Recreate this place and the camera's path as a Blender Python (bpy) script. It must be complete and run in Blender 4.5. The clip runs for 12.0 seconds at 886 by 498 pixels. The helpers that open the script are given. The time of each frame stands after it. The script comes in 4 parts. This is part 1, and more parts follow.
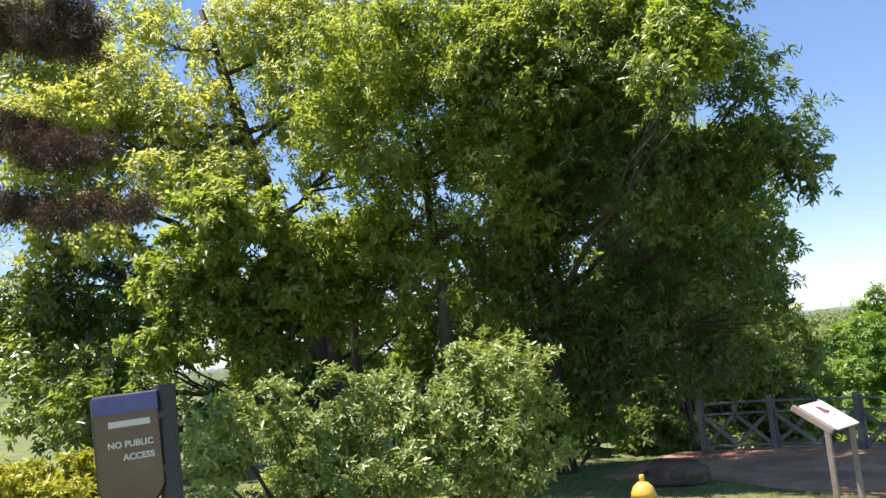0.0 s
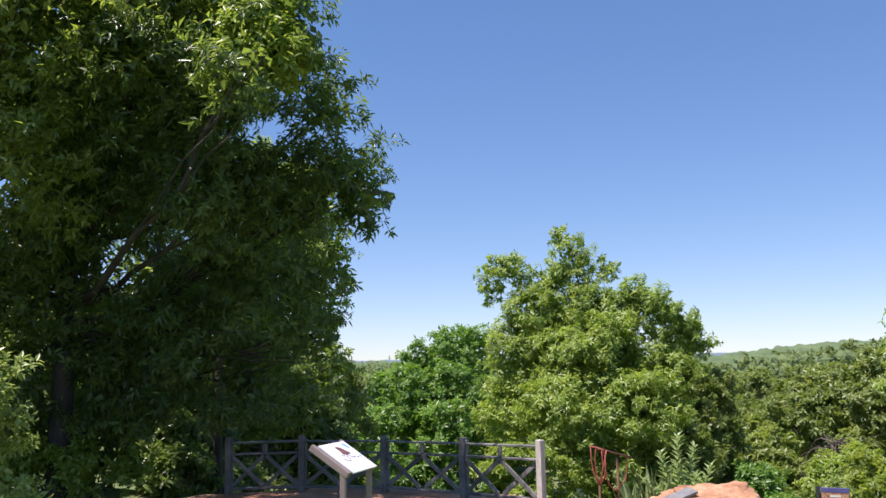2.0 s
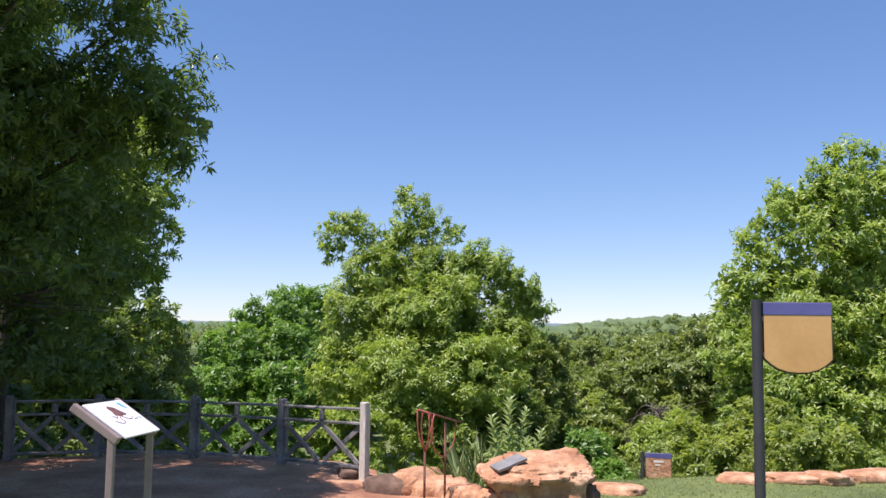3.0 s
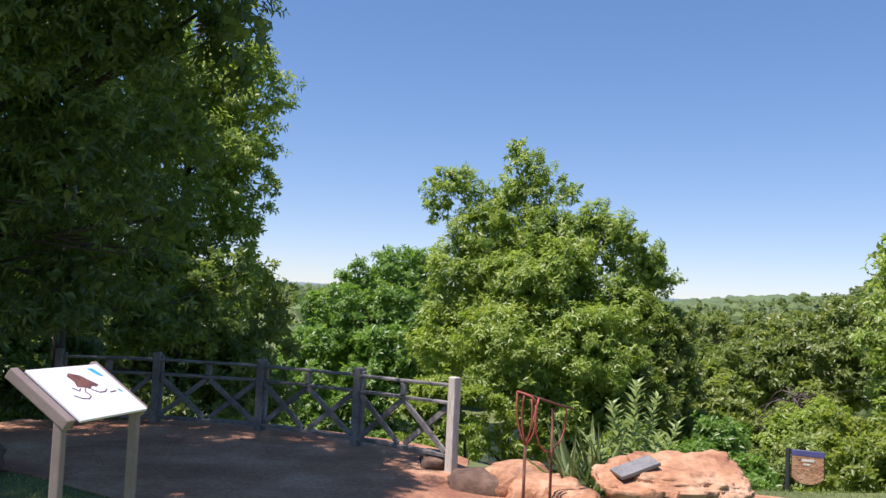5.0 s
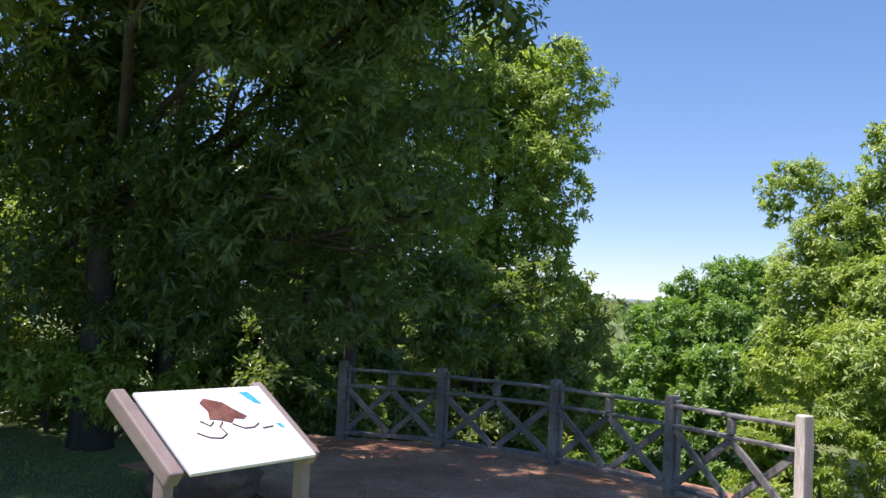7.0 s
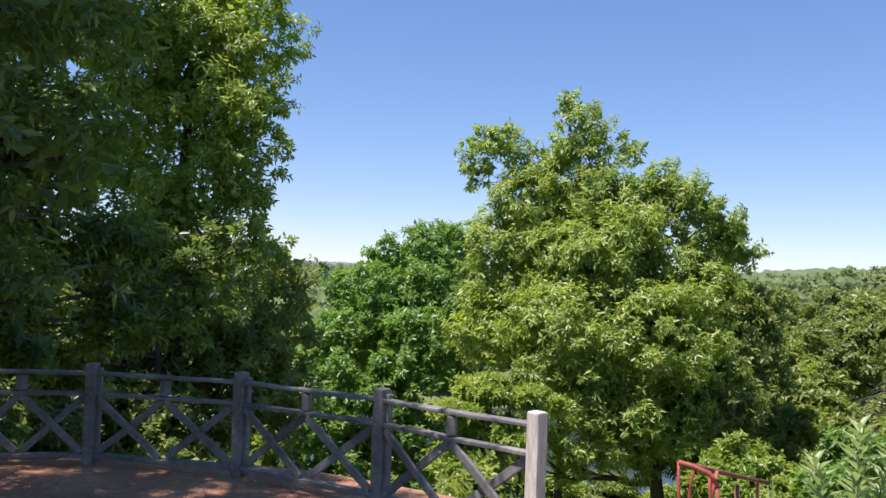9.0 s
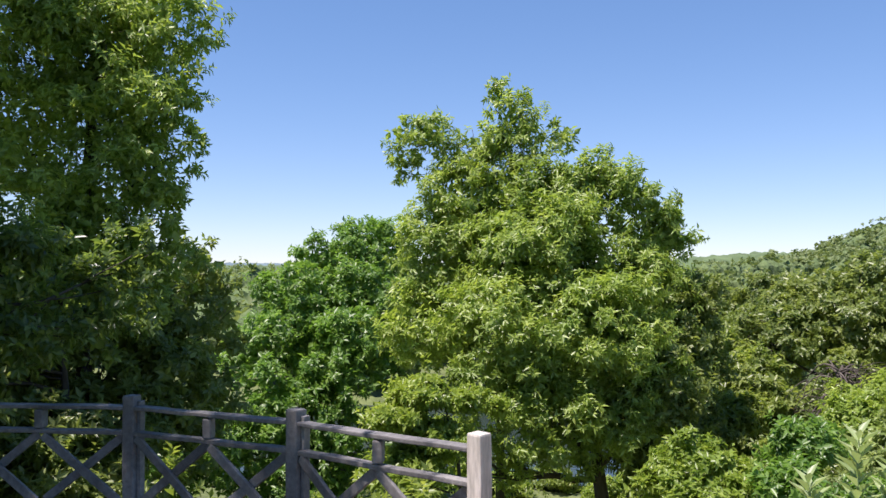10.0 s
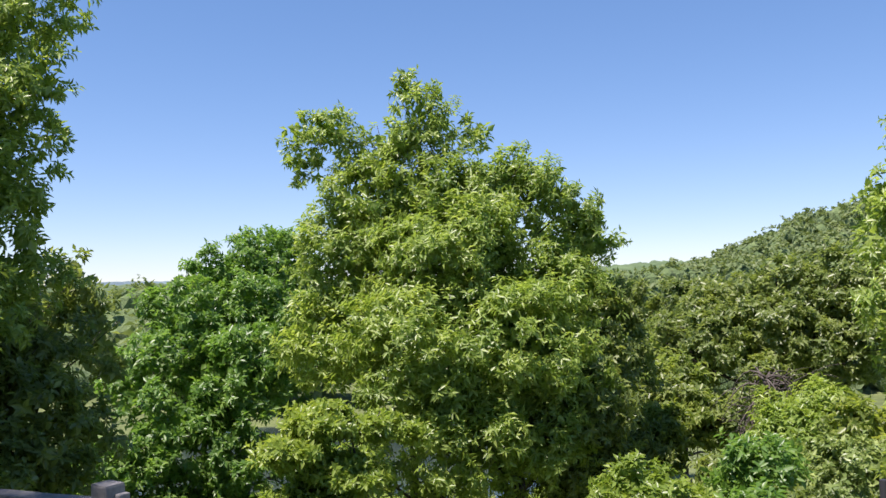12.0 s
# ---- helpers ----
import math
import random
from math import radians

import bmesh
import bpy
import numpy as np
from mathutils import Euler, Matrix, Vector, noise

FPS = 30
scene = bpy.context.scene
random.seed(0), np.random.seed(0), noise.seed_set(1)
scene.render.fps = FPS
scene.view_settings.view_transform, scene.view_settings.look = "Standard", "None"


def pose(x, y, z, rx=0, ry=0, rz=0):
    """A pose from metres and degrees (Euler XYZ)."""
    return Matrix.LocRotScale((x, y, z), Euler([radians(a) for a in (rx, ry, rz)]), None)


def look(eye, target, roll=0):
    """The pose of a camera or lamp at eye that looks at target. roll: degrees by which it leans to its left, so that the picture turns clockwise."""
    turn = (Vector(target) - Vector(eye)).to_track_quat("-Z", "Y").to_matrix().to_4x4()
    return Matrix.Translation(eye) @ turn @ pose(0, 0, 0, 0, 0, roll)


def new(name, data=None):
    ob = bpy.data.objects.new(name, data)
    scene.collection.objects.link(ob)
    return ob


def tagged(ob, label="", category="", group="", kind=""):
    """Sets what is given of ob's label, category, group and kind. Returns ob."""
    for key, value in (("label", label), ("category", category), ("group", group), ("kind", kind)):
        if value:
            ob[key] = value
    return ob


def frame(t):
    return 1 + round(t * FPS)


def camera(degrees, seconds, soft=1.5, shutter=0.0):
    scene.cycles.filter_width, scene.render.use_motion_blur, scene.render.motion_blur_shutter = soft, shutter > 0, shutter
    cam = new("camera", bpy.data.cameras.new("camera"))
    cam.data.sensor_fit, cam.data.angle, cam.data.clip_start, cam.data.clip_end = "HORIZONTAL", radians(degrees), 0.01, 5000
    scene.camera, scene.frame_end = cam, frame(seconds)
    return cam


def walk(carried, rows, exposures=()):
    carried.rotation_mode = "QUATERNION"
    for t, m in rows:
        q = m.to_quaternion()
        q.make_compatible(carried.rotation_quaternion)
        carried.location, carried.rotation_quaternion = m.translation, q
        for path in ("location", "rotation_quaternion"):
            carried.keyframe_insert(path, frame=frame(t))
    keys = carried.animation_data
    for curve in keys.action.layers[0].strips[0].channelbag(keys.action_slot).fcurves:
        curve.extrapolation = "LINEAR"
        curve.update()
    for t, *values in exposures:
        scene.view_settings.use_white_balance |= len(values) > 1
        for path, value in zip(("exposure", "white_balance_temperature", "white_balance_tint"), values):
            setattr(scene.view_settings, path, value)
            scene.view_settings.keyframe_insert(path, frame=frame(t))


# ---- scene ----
cam = camera(55.5, 12.0)
PATH = [
    (0.0, (1.17, -3.055, 2.317), (-0.126, -1.552, 2.564), -5.49),
    (0.2, (1.1, -2.94, 2.268), (-0.06, -1.335, 2.547), -4.85),
    (0.5, (0.902, -2.843, 2.267), (-0.068, -1.119, 2.564), -2.45),
    (0.8, (0.924, -2.609, 2.185), (0.108, -0.815, 2.525), -3.29),
    (1.0, (0.953, -2.494, 2.175), (0.212, -0.668, 2.515), -3.61),
    (1.5, (0.914, -2.062, 2.201), (0.294, -0.188, 2.522), -1.77),
    (2.0, (0.905, -1.638, 2.142), (0.484, 0.297, 2.421), -1.05),
    (2.5, (0.946, -1.057, 2.066), (0.807, 0.926, 2.288), -0.65),
    (2.7, (1.008, -0.82, 2.042), (0.916, 1.167, 2.253), -0.25),
    (4.3, (0.923, 1.116, 1.972), (0.827, 3.11, 2.093), 2.9),
    (4.5, (0.918, 1.36, 1.95), (0.775, 3.352, 2.062), 2.39),
    (4.6, (0.926, 1.483, 1.956), (0.751, 3.472, 2.065), 2.22),
    (5.0, (0.943, 1.896, 1.927), (0.606, 3.864, 2.042), 2.64),
    (5.5, (0.913, 2.424, 1.919), (0.252, 4.305, 2.08), 4.1),
    (6.0, (0.854, 2.926, 1.89), (0.08, 4.763, 2.053), 4.88),
    (6.5, (0.771, 3.38, 1.818), (-0.19, 5.13, 1.941), 3.58),
    (6.7, (0.716, 3.592, 1.823), (-0.363, 5.272, 1.941), 2.8),
    (8.3, (0.288, 5.046, 1.922), (-0.356, 6.937, 2.022), 1.83),
    (8.5, (0.237, 5.189, 1.924), (-0.338, 7.103, 2.013), 1.59),
    (9.0, (0.021, 5.626, 1.953), (-0.387, 7.583, 2.013), 1.97),
    (9.5, (-0.042, 6.119, 1.926), (-0.299, 8.102, 1.983), 1.03),
    (10.0, (-0.09, 6.628, 1.957), (-0.341, 8.611, 2.011), -0.06),
    (10.5, (-0.189, 7.173, 1.947), (-0.335, 9.168, 1.955), 0.05),
    (11.0, (-0.192, 7.736, 1.912), (-0.268, 9.734, 1.963), -1.08),
    (11.5, (-0.235, 8.175, 1.894), (-0.299, 10.172, 1.99), -1.77),
    (12.0, (-0.266, 8.61, 1.856), (-0.298, 10.608, 1.94), -1.23),
]
walk(cam, [(t, look(eye, target, roll)) for t, eye, target, roll in PATH],
     [(0.0, 1.15, 6900, 25), (0.3, 1.05, 6500, 25), (0.8, 0.88, 6350, 26), (1.5, 0.64, 6330, 27), (2.5, 0.66, 6330, 27), (5.0, 0.56, 6330, 27), (6.5, 0.84, 6330, 27), (8.5, 0.71, 6330, 27), (12.0, 0.73, 6330, 27)])

# ---- light ----
SUN = Vector((-0.29, -0.235, 0.925)).normalized()
world = bpy.data.worlds.new("sky")
scene.world = world
world.use_nodes = True
wn = world.node_tree
sky = wn.nodes.new("ShaderNodeTexSky")
sky.sky_type, sky.sun_disc = "NISHITA", False
sky.sun_elevation = math.asin(SUN.z)
sky.sun_rotation = math.atan2(SUN.x, SUN.y)
sky.altitude, sky.air_density, sky.dust_density, sky.ozone_density = 300, 0.85, 0.0, 2.2
wn.nodes["Background"].inputs["Strength"].default_value = 0.148
tone = wn.nodes.new("ShaderNodeHueSaturation")
tone.inputs["Saturation"].default_value = 1.22
wn.links.new(sky.outputs[0], tone.inputs["Color"])
tint = wn.nodes.new("ShaderNodeVectorMath")
tint.operation = "MULTIPLY"
tint.inputs[1].default_value = (0.885, 0.965, 1.025)
even = wn.nodes.new("ShaderNodeGamma")
even.inputs["Gamma"].default_value = 0.72
wn.links.new(tone.outputs[0], even.inputs["Color"])
wn.links.new(even.outputs[0], tint.inputs[0])
wn.links.new(tint.outputs[0], wn.nodes["Background"].inputs["Color"])
sun = new("sun", bpy.data.lights.new("sun", "SUN"))
sun.data.energy, sun.data.angle, sun.data.color = 5.0, radians(0.53), (1.0, 0.95, 0.86)
sun.matrix_world = look(SUN * 60, (0, 0, 0))
scene.view_settings.exposure = 0.0


# ---- materials ----
def mat(name):
    m = bpy.data.materials.new(name)
    m.use_nodes = True
    nt = m.node_tree
    return m, nt, nt.nodes["Principled BSDF"]


def node(nt, kind, **inputs):
    n = nt.nodes.new(kind)
    for k, v in inputs.items():
        n.inputs[k.replace("_", " ")].default_value = v
    return n


def ramp(nt, fac, stops):
    r = nt.nodes.new("ShaderNodeValToRGB")
    while len(r.color_ramp.elements) < len(stops):
        r.color_ramp.elements.new(0.5)
    for e, (pos, col) in zip(r.color_ramp.elements, stops):
        e.position, e.color = pos, (*col, 1)
    nt.links.new(fac, r.inputs[0])
    return r.outputs[0]


def mix(nt, kind, fac, a, b):
    m = nt.nodes.new("ShaderNodeMix")
    m.data_type, m.blend_type = "RGBA", kind
    for sock, v in ((m.inputs[0], fac), (m.inputs[6], a), (m.inputs[7], b)):
        if hasattr(v, "links"):
            nt.links.new(v, sock)
        else:
            sock.default_value = v if isinstance(v, float) else (*v, 1)
    return m.outputs[2]


def noise_of(nt, scale, detail=4.0, rough=0.55, stretch=None):
    tc = nt.nodes.new("ShaderNodeTexCoord")
    out = tc.outputs["Object"]
    if stretch:
        mp = nt.nodes.new("ShaderNodeMapping")
        mp.inputs["Scale"].default_value = stretch
        nt.links.new(out, mp.inputs[0])
        out = mp.outputs[0]
    n = node(nt, "ShaderNodeTexNoise", Scale=scale, Detail=detail, Roughness=rough)
    nt.links.new(out, n.inputs["Vector"])
    return n.outputs["Fac"]


def bump(nt, bsdf, height, strength, distance):
    b = node(nt, "ShaderNodeBump", Strength=strength, Distance=distance)
    nt.links.new(height, b.inputs["Height"])
    nt.links.new(b.outputs[0], bsdf.inputs["Normal"])


def surface(name, dark, mid, light, scale, fine, rough, bump_d=0.01, stretch=None, metal=0.0, grain=0.75):
    """Colour that varies at two scales, with relief."""
    m, nt, b = mat(name)
    n1, n2 = noise_of(nt, scale, 5.0, 0.6, stretch), noise_of(nt, fine, 6.0, 0.65, stretch)
    c = ramp(nt, n1, [(0.3, dark), (0.5, mid), (0.72, light)])
    f = ramp(nt, n2, [(0.3, (0.55, 0.55, 0.55)), (0.7, (1.25, 1.25, 1.25))])
    nt.links.new(mix(nt, "MULTIPLY", grain, c, f), b.inputs["Base Color"])
    b.inputs["Roughness"].default_value, b.inputs["Metallic"].default_value = rough, metal
    bump(nt, b, n2, 0.7, bump_d)
    return m


def leaf_mat(name, dark, mid, light, back, trans=0.42, rough=0.38):
    """Leaves: each of its own green, glossy above, letting light through."""
    m, nt, b = mat(name)
    g = nt.nodes.new("ShaderNodeNewGeometry")
    c = ramp(nt, g.outputs["Random Per Island"], [(0.0, dark), (0.5, mid), (1.0, light)])
    big = noise_of(nt, 0.9, 3.0)
    c = mix(nt, "MULTIPLY", 0.6, c, ramp(nt, big, [(0.32, (0.62, 0.72, 0.6)), (0.68, (1.3, 1.2, 1.0))]))
    nt.links.new(c, b.inputs["Base Color"])
    b.inputs["Roughness"].default_value = rough
    b.inputs["Specular IOR Level"].default_value = 0.5
    t = nt.nodes.new("ShaderNodeBsdfTranslucent")
    nt.links.new(mix(nt, "MULTIPLY", 0.85, c, back), t.inputs["Color"])
    s = node(nt, "ShaderNodeMixShader", Fac=trans)
    nt.links.new(b.outputs[0], s.inputs[1])
    nt.links.new(t.outputs[0], s.inputs[2])
    nt.links.new(s.outputs[0], nt.nodes["Material Output"].inputs["Surface"])
    return m


# green darkened further so the colour carries part of the deep shade
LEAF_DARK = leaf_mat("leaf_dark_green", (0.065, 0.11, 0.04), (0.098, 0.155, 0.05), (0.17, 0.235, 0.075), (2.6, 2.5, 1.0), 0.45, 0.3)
LEAF_MID = leaf_mat("leaf_mid_green", (0.143, 0.2, 0.05), (0.198, 0.261, 0.062), (0.283, 0.34, 0.09), (2.0, 2.0, 0.9), 0.48)
LEAF_COOL = leaf_mat("leaf_cool_green", (0.1, 0.2, 0.042), (0.14, 0.256, 0.053), (0.2, 0.316, 0.072), (1.8, 1.9, 0.88))
LEAF_SUNNY = leaf_mat("leaf_sunny_green", (0.18, 0.264, 0.056), (0.245, 0.342, 0.073), (0.335, 0.428, 0.115), (1.8, 1.8, 0.88))
LEAF_OLIVE = leaf_mat("leaf_olive", (0.135, 0.188, 0.055), (0.182, 0.243, 0.07), (0.25, 0.308, 0.1), (1.8, 1.8, 0.88))
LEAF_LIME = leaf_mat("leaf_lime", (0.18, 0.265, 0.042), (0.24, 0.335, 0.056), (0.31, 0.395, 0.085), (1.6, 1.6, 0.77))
LEAF_PALE = leaf_mat("leaf_pale", (0.15, 0.22, 0.062), (0.23, 0.31, 0.095), (0.37, 0.45, 0.17), (1.6, 1.6, 0.99), 0.36, 0.35)
LEAF_YELLOW = leaf_mat("leaf_yellow_green", (0.25, 0.3, 0.085), (0.34, 0.385, 0.12), (0.43, 0.46, 0.18), (1.6, 1.6, 0.85), 0.55)
LEAF_WEED = leaf_mat("leaf_weed", (0.23, 0.31, 0.14), (0.31, 0.4, 0.19), (0.42, 0.5, 0.28), (1.5, 1.6, 0.99), 0.35)
NEEDLE = leaf_mat("needle_rusty", (0.05, 0.042, 0.033), (0.085, 0.066, 0.052), (0.17, 0.105, 0.085), (1.3, 1.2, 0.88), 0.15, 0.6)
GRASS = leaf_mat("grass_blade", (0.16, 0.215, 0.055), (0.22, 0.285, 0.075), (0.31, 0.365, 0.115), (1.6, 1.6, 0.88), 0.35, 0.5)
FAR_LEAF = leaf_mat("far_foliage", (0.13, 0.18, 0.068), (0.165, 0.22, 0.088), (0.2, 0.255, 0.115), (1.7, 1.7, 0.88), 0.3, 0.7)
LEAF_GOLD = leaf_mat("leaf_gold", (0.28, 0.31, 0.035), (0.36, 0.38, 0.043), (0.45, 0.46, 0.07), (1.4, 1.4, 0.7))
BARK = surface("bark", (0.03, 0.025, 0.02), (0.058, 0.048, 0.039), (0.095, 0.082, 0.068), 3.0, 14.0, 0.9, 0.03, (1, 1, 0.25))
DEAD = surface("dead_wood", (0.05, 0.042, 0.034), (0.09, 0.075, 0.06), (0.15, 0.128, 0.105), 5.0, 25.0, 0.9, 0.01)
TIMBER = surface("weathered_timber", (0.105, 0.103, 0.098), (0.175, 0.171, 0.16), (0.3, 0.292, 0.27), 2.2, 24.0, 0.85, 0.006, (1, 1, 1))
# the fence timber again, paler: sunlight on the end post put into its colour
TIMBER_SUNLIT = surface("sunlit_timber", (0.44, 0.40, 0.33), (0.57, 0.53, 0.45), (0.67, 0.62, 0.54), 2.5, 26.0, 0.85, 0.006, (2, 2, 0.3))
ROCK = surface("red_sandstone", (0.3, 0.135, 0.065), (0.49, 0.26, 0.14), (0.66, 0.44, 0.28), 2.6, 13.0, 0.92, 0.05)
ROCK_DARK = surface("dark_boulder", (0.07, 0.043, 0.03), (0.13, 0.08, 0.053), (0.21, 0.135, 0.09), 2.6, 12.0, 0.92, 0.03)
SIGN_STEEL = surface("charcoal_paint", (0.03, 0.031, 0.034), (0.042, 0.043, 0.047), (0.06, 0.06, 0.064), 3.0, 30.0, 0.5, 0.001, grain=0.15)
LEG_METAL = surface("taupe_powder_coat", (0.21, 0.16, 0.14), (0.255, 0.20, 0.175), (0.30, 0.24, 0.215), 4.0, 40.0, 0.5, 0.001, grain=0.15)
TAN = surface("tan_panel", (0.50, 0.285, 0.10), (0.56, 0.33, 0.12), (0.60, 0.37, 0.15), 2.5, 30.0, 0.32, 0.001, grain=0.15)
BROWN = surface("brown_panel", (0.15, 0.085, 0.05), (0.18, 0.105, 0.065), (0.215, 0.13, 0.08), 2.5, 30.0, 0.4, 0.001, grain=0.15)
BLUE = surface("slate_blue_band", (0.085, 0.085, 0.22), (0.10, 0.10, 0.27), (0.13, 0.13, 0.31), 3.0, 30.0, 0.4, 0.001, grain=0.15)
RED_METAL = surface("rusty_red_metal", (0.25, 0.05, 0.032), (0.38, 0.085, 0.058), (0.48, 0.15, 0.105), 6.0, 40.0, 0.6, 0.002)
RUST = surface("rust_brown_metal", (0.09, 0.035, 0.022), (0.15, 0.06, 0.038), (0.24, 0.11, 0.075), 7.0, 45.0, 0.8, 0.003)
YELLOW = surface("hydrant_yellow", (0.62, 0.33, 0.04), (0.74, 0.42, 0.06), (0.80, 0.52, 0.12), 5.0, 35.0, 0.4, 0.002, grain=0.15)
WHITE = surface("white_print", (0.78, 0.78, 0.78), (0.81, 0.81, 0.81), (0.83, 0.83, 0.82), 2.0, 40.0, 0.3, 0.0005, grain=0.15)
LETTER = surface("cream_letter", (0.62, 0.58, 0.5), (0.7, 0.66, 0.58), (0.75, 0.7, 0.62), 4.0, 40.0, 0.5, 0.0005, grain=0.15)
INK_BROWN = surface("brown_ink", (0.13, 0.05, 0.035), (0.19, 0.075, 0.05), (0.26, 0.12, 0.085), 14.0, 60.0, 0.4, 0.0003)
INK_BLUE = surface("blue_ink", (0.02, 0.30, 0.55), (0.03, 0.38, 0.66), (0.05, 0.45, 0.72), 12.0, 60.0, 0.4, 0.0003)
BRONZE = surface("grey_bronze", (0.17, 0.17, 0.165), (0.22, 0.22, 0.21), (0.28, 0.28, 0.265), 8.0, 50.0, 0.55, 0.002, None, 0.1)
SOIL = surface("grass_ground", (0.075, 0.10, 0.03), (0.12, 0.155, 0.045), (0.18, 0.21, 0.07), 0.5, 9.0, 0.95, 0.04)
# wooded green with slight distance haze mixed in
HILL = surface("far_hill", (0.07, 0.115, 0.045), (0.09, 0.14, 0.055), (0.12, 0.17, 0.075), 0.01, 0.08, 1.0, 0.5)
CANOPY = surface("far_crowns", (0.07, 0.115, 0.04), (0.115, 0.17, 0.058), (0.175, 0.235, 0.085), 0.3, 1.3, 1.0, 0.6)
# blue haze of the distance is painted into this ridge colour
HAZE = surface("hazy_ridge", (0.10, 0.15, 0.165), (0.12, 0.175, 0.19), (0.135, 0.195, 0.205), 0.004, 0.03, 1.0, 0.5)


def water_mat():
    m, nt, b = mat("pond_water")
    b.inputs["Base Color"].default_value = (0.03, 0.045, 0.04, 1)
    b.inputs["Roughness"].default_value = 0.06
    b.inputs["IOR"].default_value = 1.33
    bump(nt, b, noise_of(nt, 1.4, 3.0), 0.25, 0.05)
    return m


def pave_mat():
    """Red stone paving: broad stains, irregular flags with thin joints, grit."""
    m, nt, b = mat("red_pavement")
    big, fine = noise_of(nt, 0.8, 5.0, 0.65), noise_of(nt, 22.0, 6.0, 0.7)
    c = ramp(nt, big, [(0.3, (0.26, 0.115, 0.065)), (0.5, (0.42, 0.215, 0.12)), (0.7, (0.58, 0.36, 0.225))])
    v = node(nt, "ShaderNodeTexVoronoi", Scale=1.5)
    v.feature = "DISTANCE_TO_EDGE"
    tc = nt.nodes.new("ShaderNodeTexCoord")
    nt.links.new(tc.outputs["Object"], v.inputs["Vector"])
    joint = ramp(nt, v.outputs["Distance"], [(0.0, (0.45, 0.42, 0.4)), (0.025, (1, 1, 1))])
    c = mix(nt, "MULTIPLY", 0.25, c, joint)
    c = mix(nt, "MULTIPLY", 0.8, c, ramp(nt, fine, [(0.32, (0.55, 0.55, 0.55)), (0.68, (1.3, 1.28, 1.25))]))
    nt.links.new(c, b.inputs["Base Color"])
    b.inputs["Roughness"].default_value = 0.9
    h = nt.nodes.new("ShaderNodeMath")
    h.operation = "MULTIPLY_ADD"
    nt.links.new(fine, h.inputs[0])
    h.inputs[1].default_value = 1.5
    nt.links.new(joint, h.inputs[2])
    bump(nt, b, h.outputs[0], 0.7, 0.02)
    return m


PAVE = pave_mat()
WATER = water_mat()
rng = np.random.default_rng(7)


# ---- tools ----
def part(name, bm, material, parent=None, label="", smooth=False):
    """Links a bmesh as one mesh object under a thing or a part."""
    me = bpy.data.meshes.new(name)
    bm.to_mesh(me)
    bm.free()
    me.materials.append(material)
    if smooth:
        me.shade_smooth()
    ob = new(name, me)
    ob.parent = parent
    return tagged(ob, label)


def empty(name, at, label, category, group=""):
    ob = new(name)
    ob.empty_display_size = 0.1
    ob.location = at
    return tagged(ob, label, category, group)


def add_box(bm, m, sx, sy, sz, bevel=0.008, wobble=0.0, cuts=0):
    """A bevelled box of that size, centred at the pose m."""
    tmp = bmesh.new()
    bmesh.ops.create_cube(tmp, size=1.0, matrix=Matrix.Diagonal((sx, sy, sz, 1)))
    if cuts:
        long = [e for e in tmp.edges if abs((e.verts[0].co - e.verts[1].co).length - max(sx, sy, sz)) < 1e-5]
        bmesh.ops.subdivide_edges(tmp, edges=long, cuts=cuts, use_grid_fill=True)
    if bevel:
        sharp = [e for e in tmp.edges if len(e.link_faces) == 2 and e.calc_face_angle(0) > 0.6]
        bmesh.ops.bevel(tmp, geom=sharp, offset=bevel, segments=2, affect="EDGES", profile=0.6)
    for v in tmp.verts:
        if wobble:
            v.co += wobble * Vector(noise.noise_vector((m @ v.co) * 3.1))
        v.co = m @ v.co
    me = bpy.data.meshes.new("tmp")
    tmp.to_mesh(me)
    tmp.free()
    bm.from_mesh(me)
    bpy.data.meshes.remove(me)
    return bm


def beam(a, b, w, h, bevel=0.012, wobble=0.008, cuts=5, twist=0.0):
    """A bmesh of a timber from a to b."""
    a, b = Vector(a), Vector(b)
    d = b - a
    up = Vector((0, 0, 1)) if abs(d.normalized().z) < 0.95 else Vector((0, 1, 0))
    x = d.normalized()
    y = up.cross(x).normalized()
    z = x.cross(y)
    m = Matrix((x, y, z)).transposed().to_4x4()
    m.translation = (a + b) / 2
    return add_box(bmesh.new(), m @ pose(0, 0, 0, twist), d.length, w, h, bevel, wobble, cuts)


def tube(bm, points, radii, sides=7):
    """A tapered tube through points."""
    pts = [Vector(p) for p in points]
    rings = []
    for i, (p, r) in enumerate(zip(pts, radii)):
        d = (pts[min(i + 1, len(pts) - 1)] - pts[max(i - 1, 0)]).normalized()
        x = d.orthogonal().normalized() if not rings else (ref - d * ref.dot(d)).normalized()
        ref = x
        y = d.cross(x)
        rings.append([bm.verts.new(p + r * (math.cos(2 * math.pi * k / sides) * x + math.sin(2 * math.pi * k / sides) * y)) for k in range(sides)])
    for a, b in zip(rings, rings[1:]):
        for k in range(sides):
            bm.faces.new((a[k], a[(k + 1) % sides], b[(k + 1) % sides], b[k]))
    bm.faces.new(rings[0][::-1])
    bm.faces.new(rings[-1])
    return bm


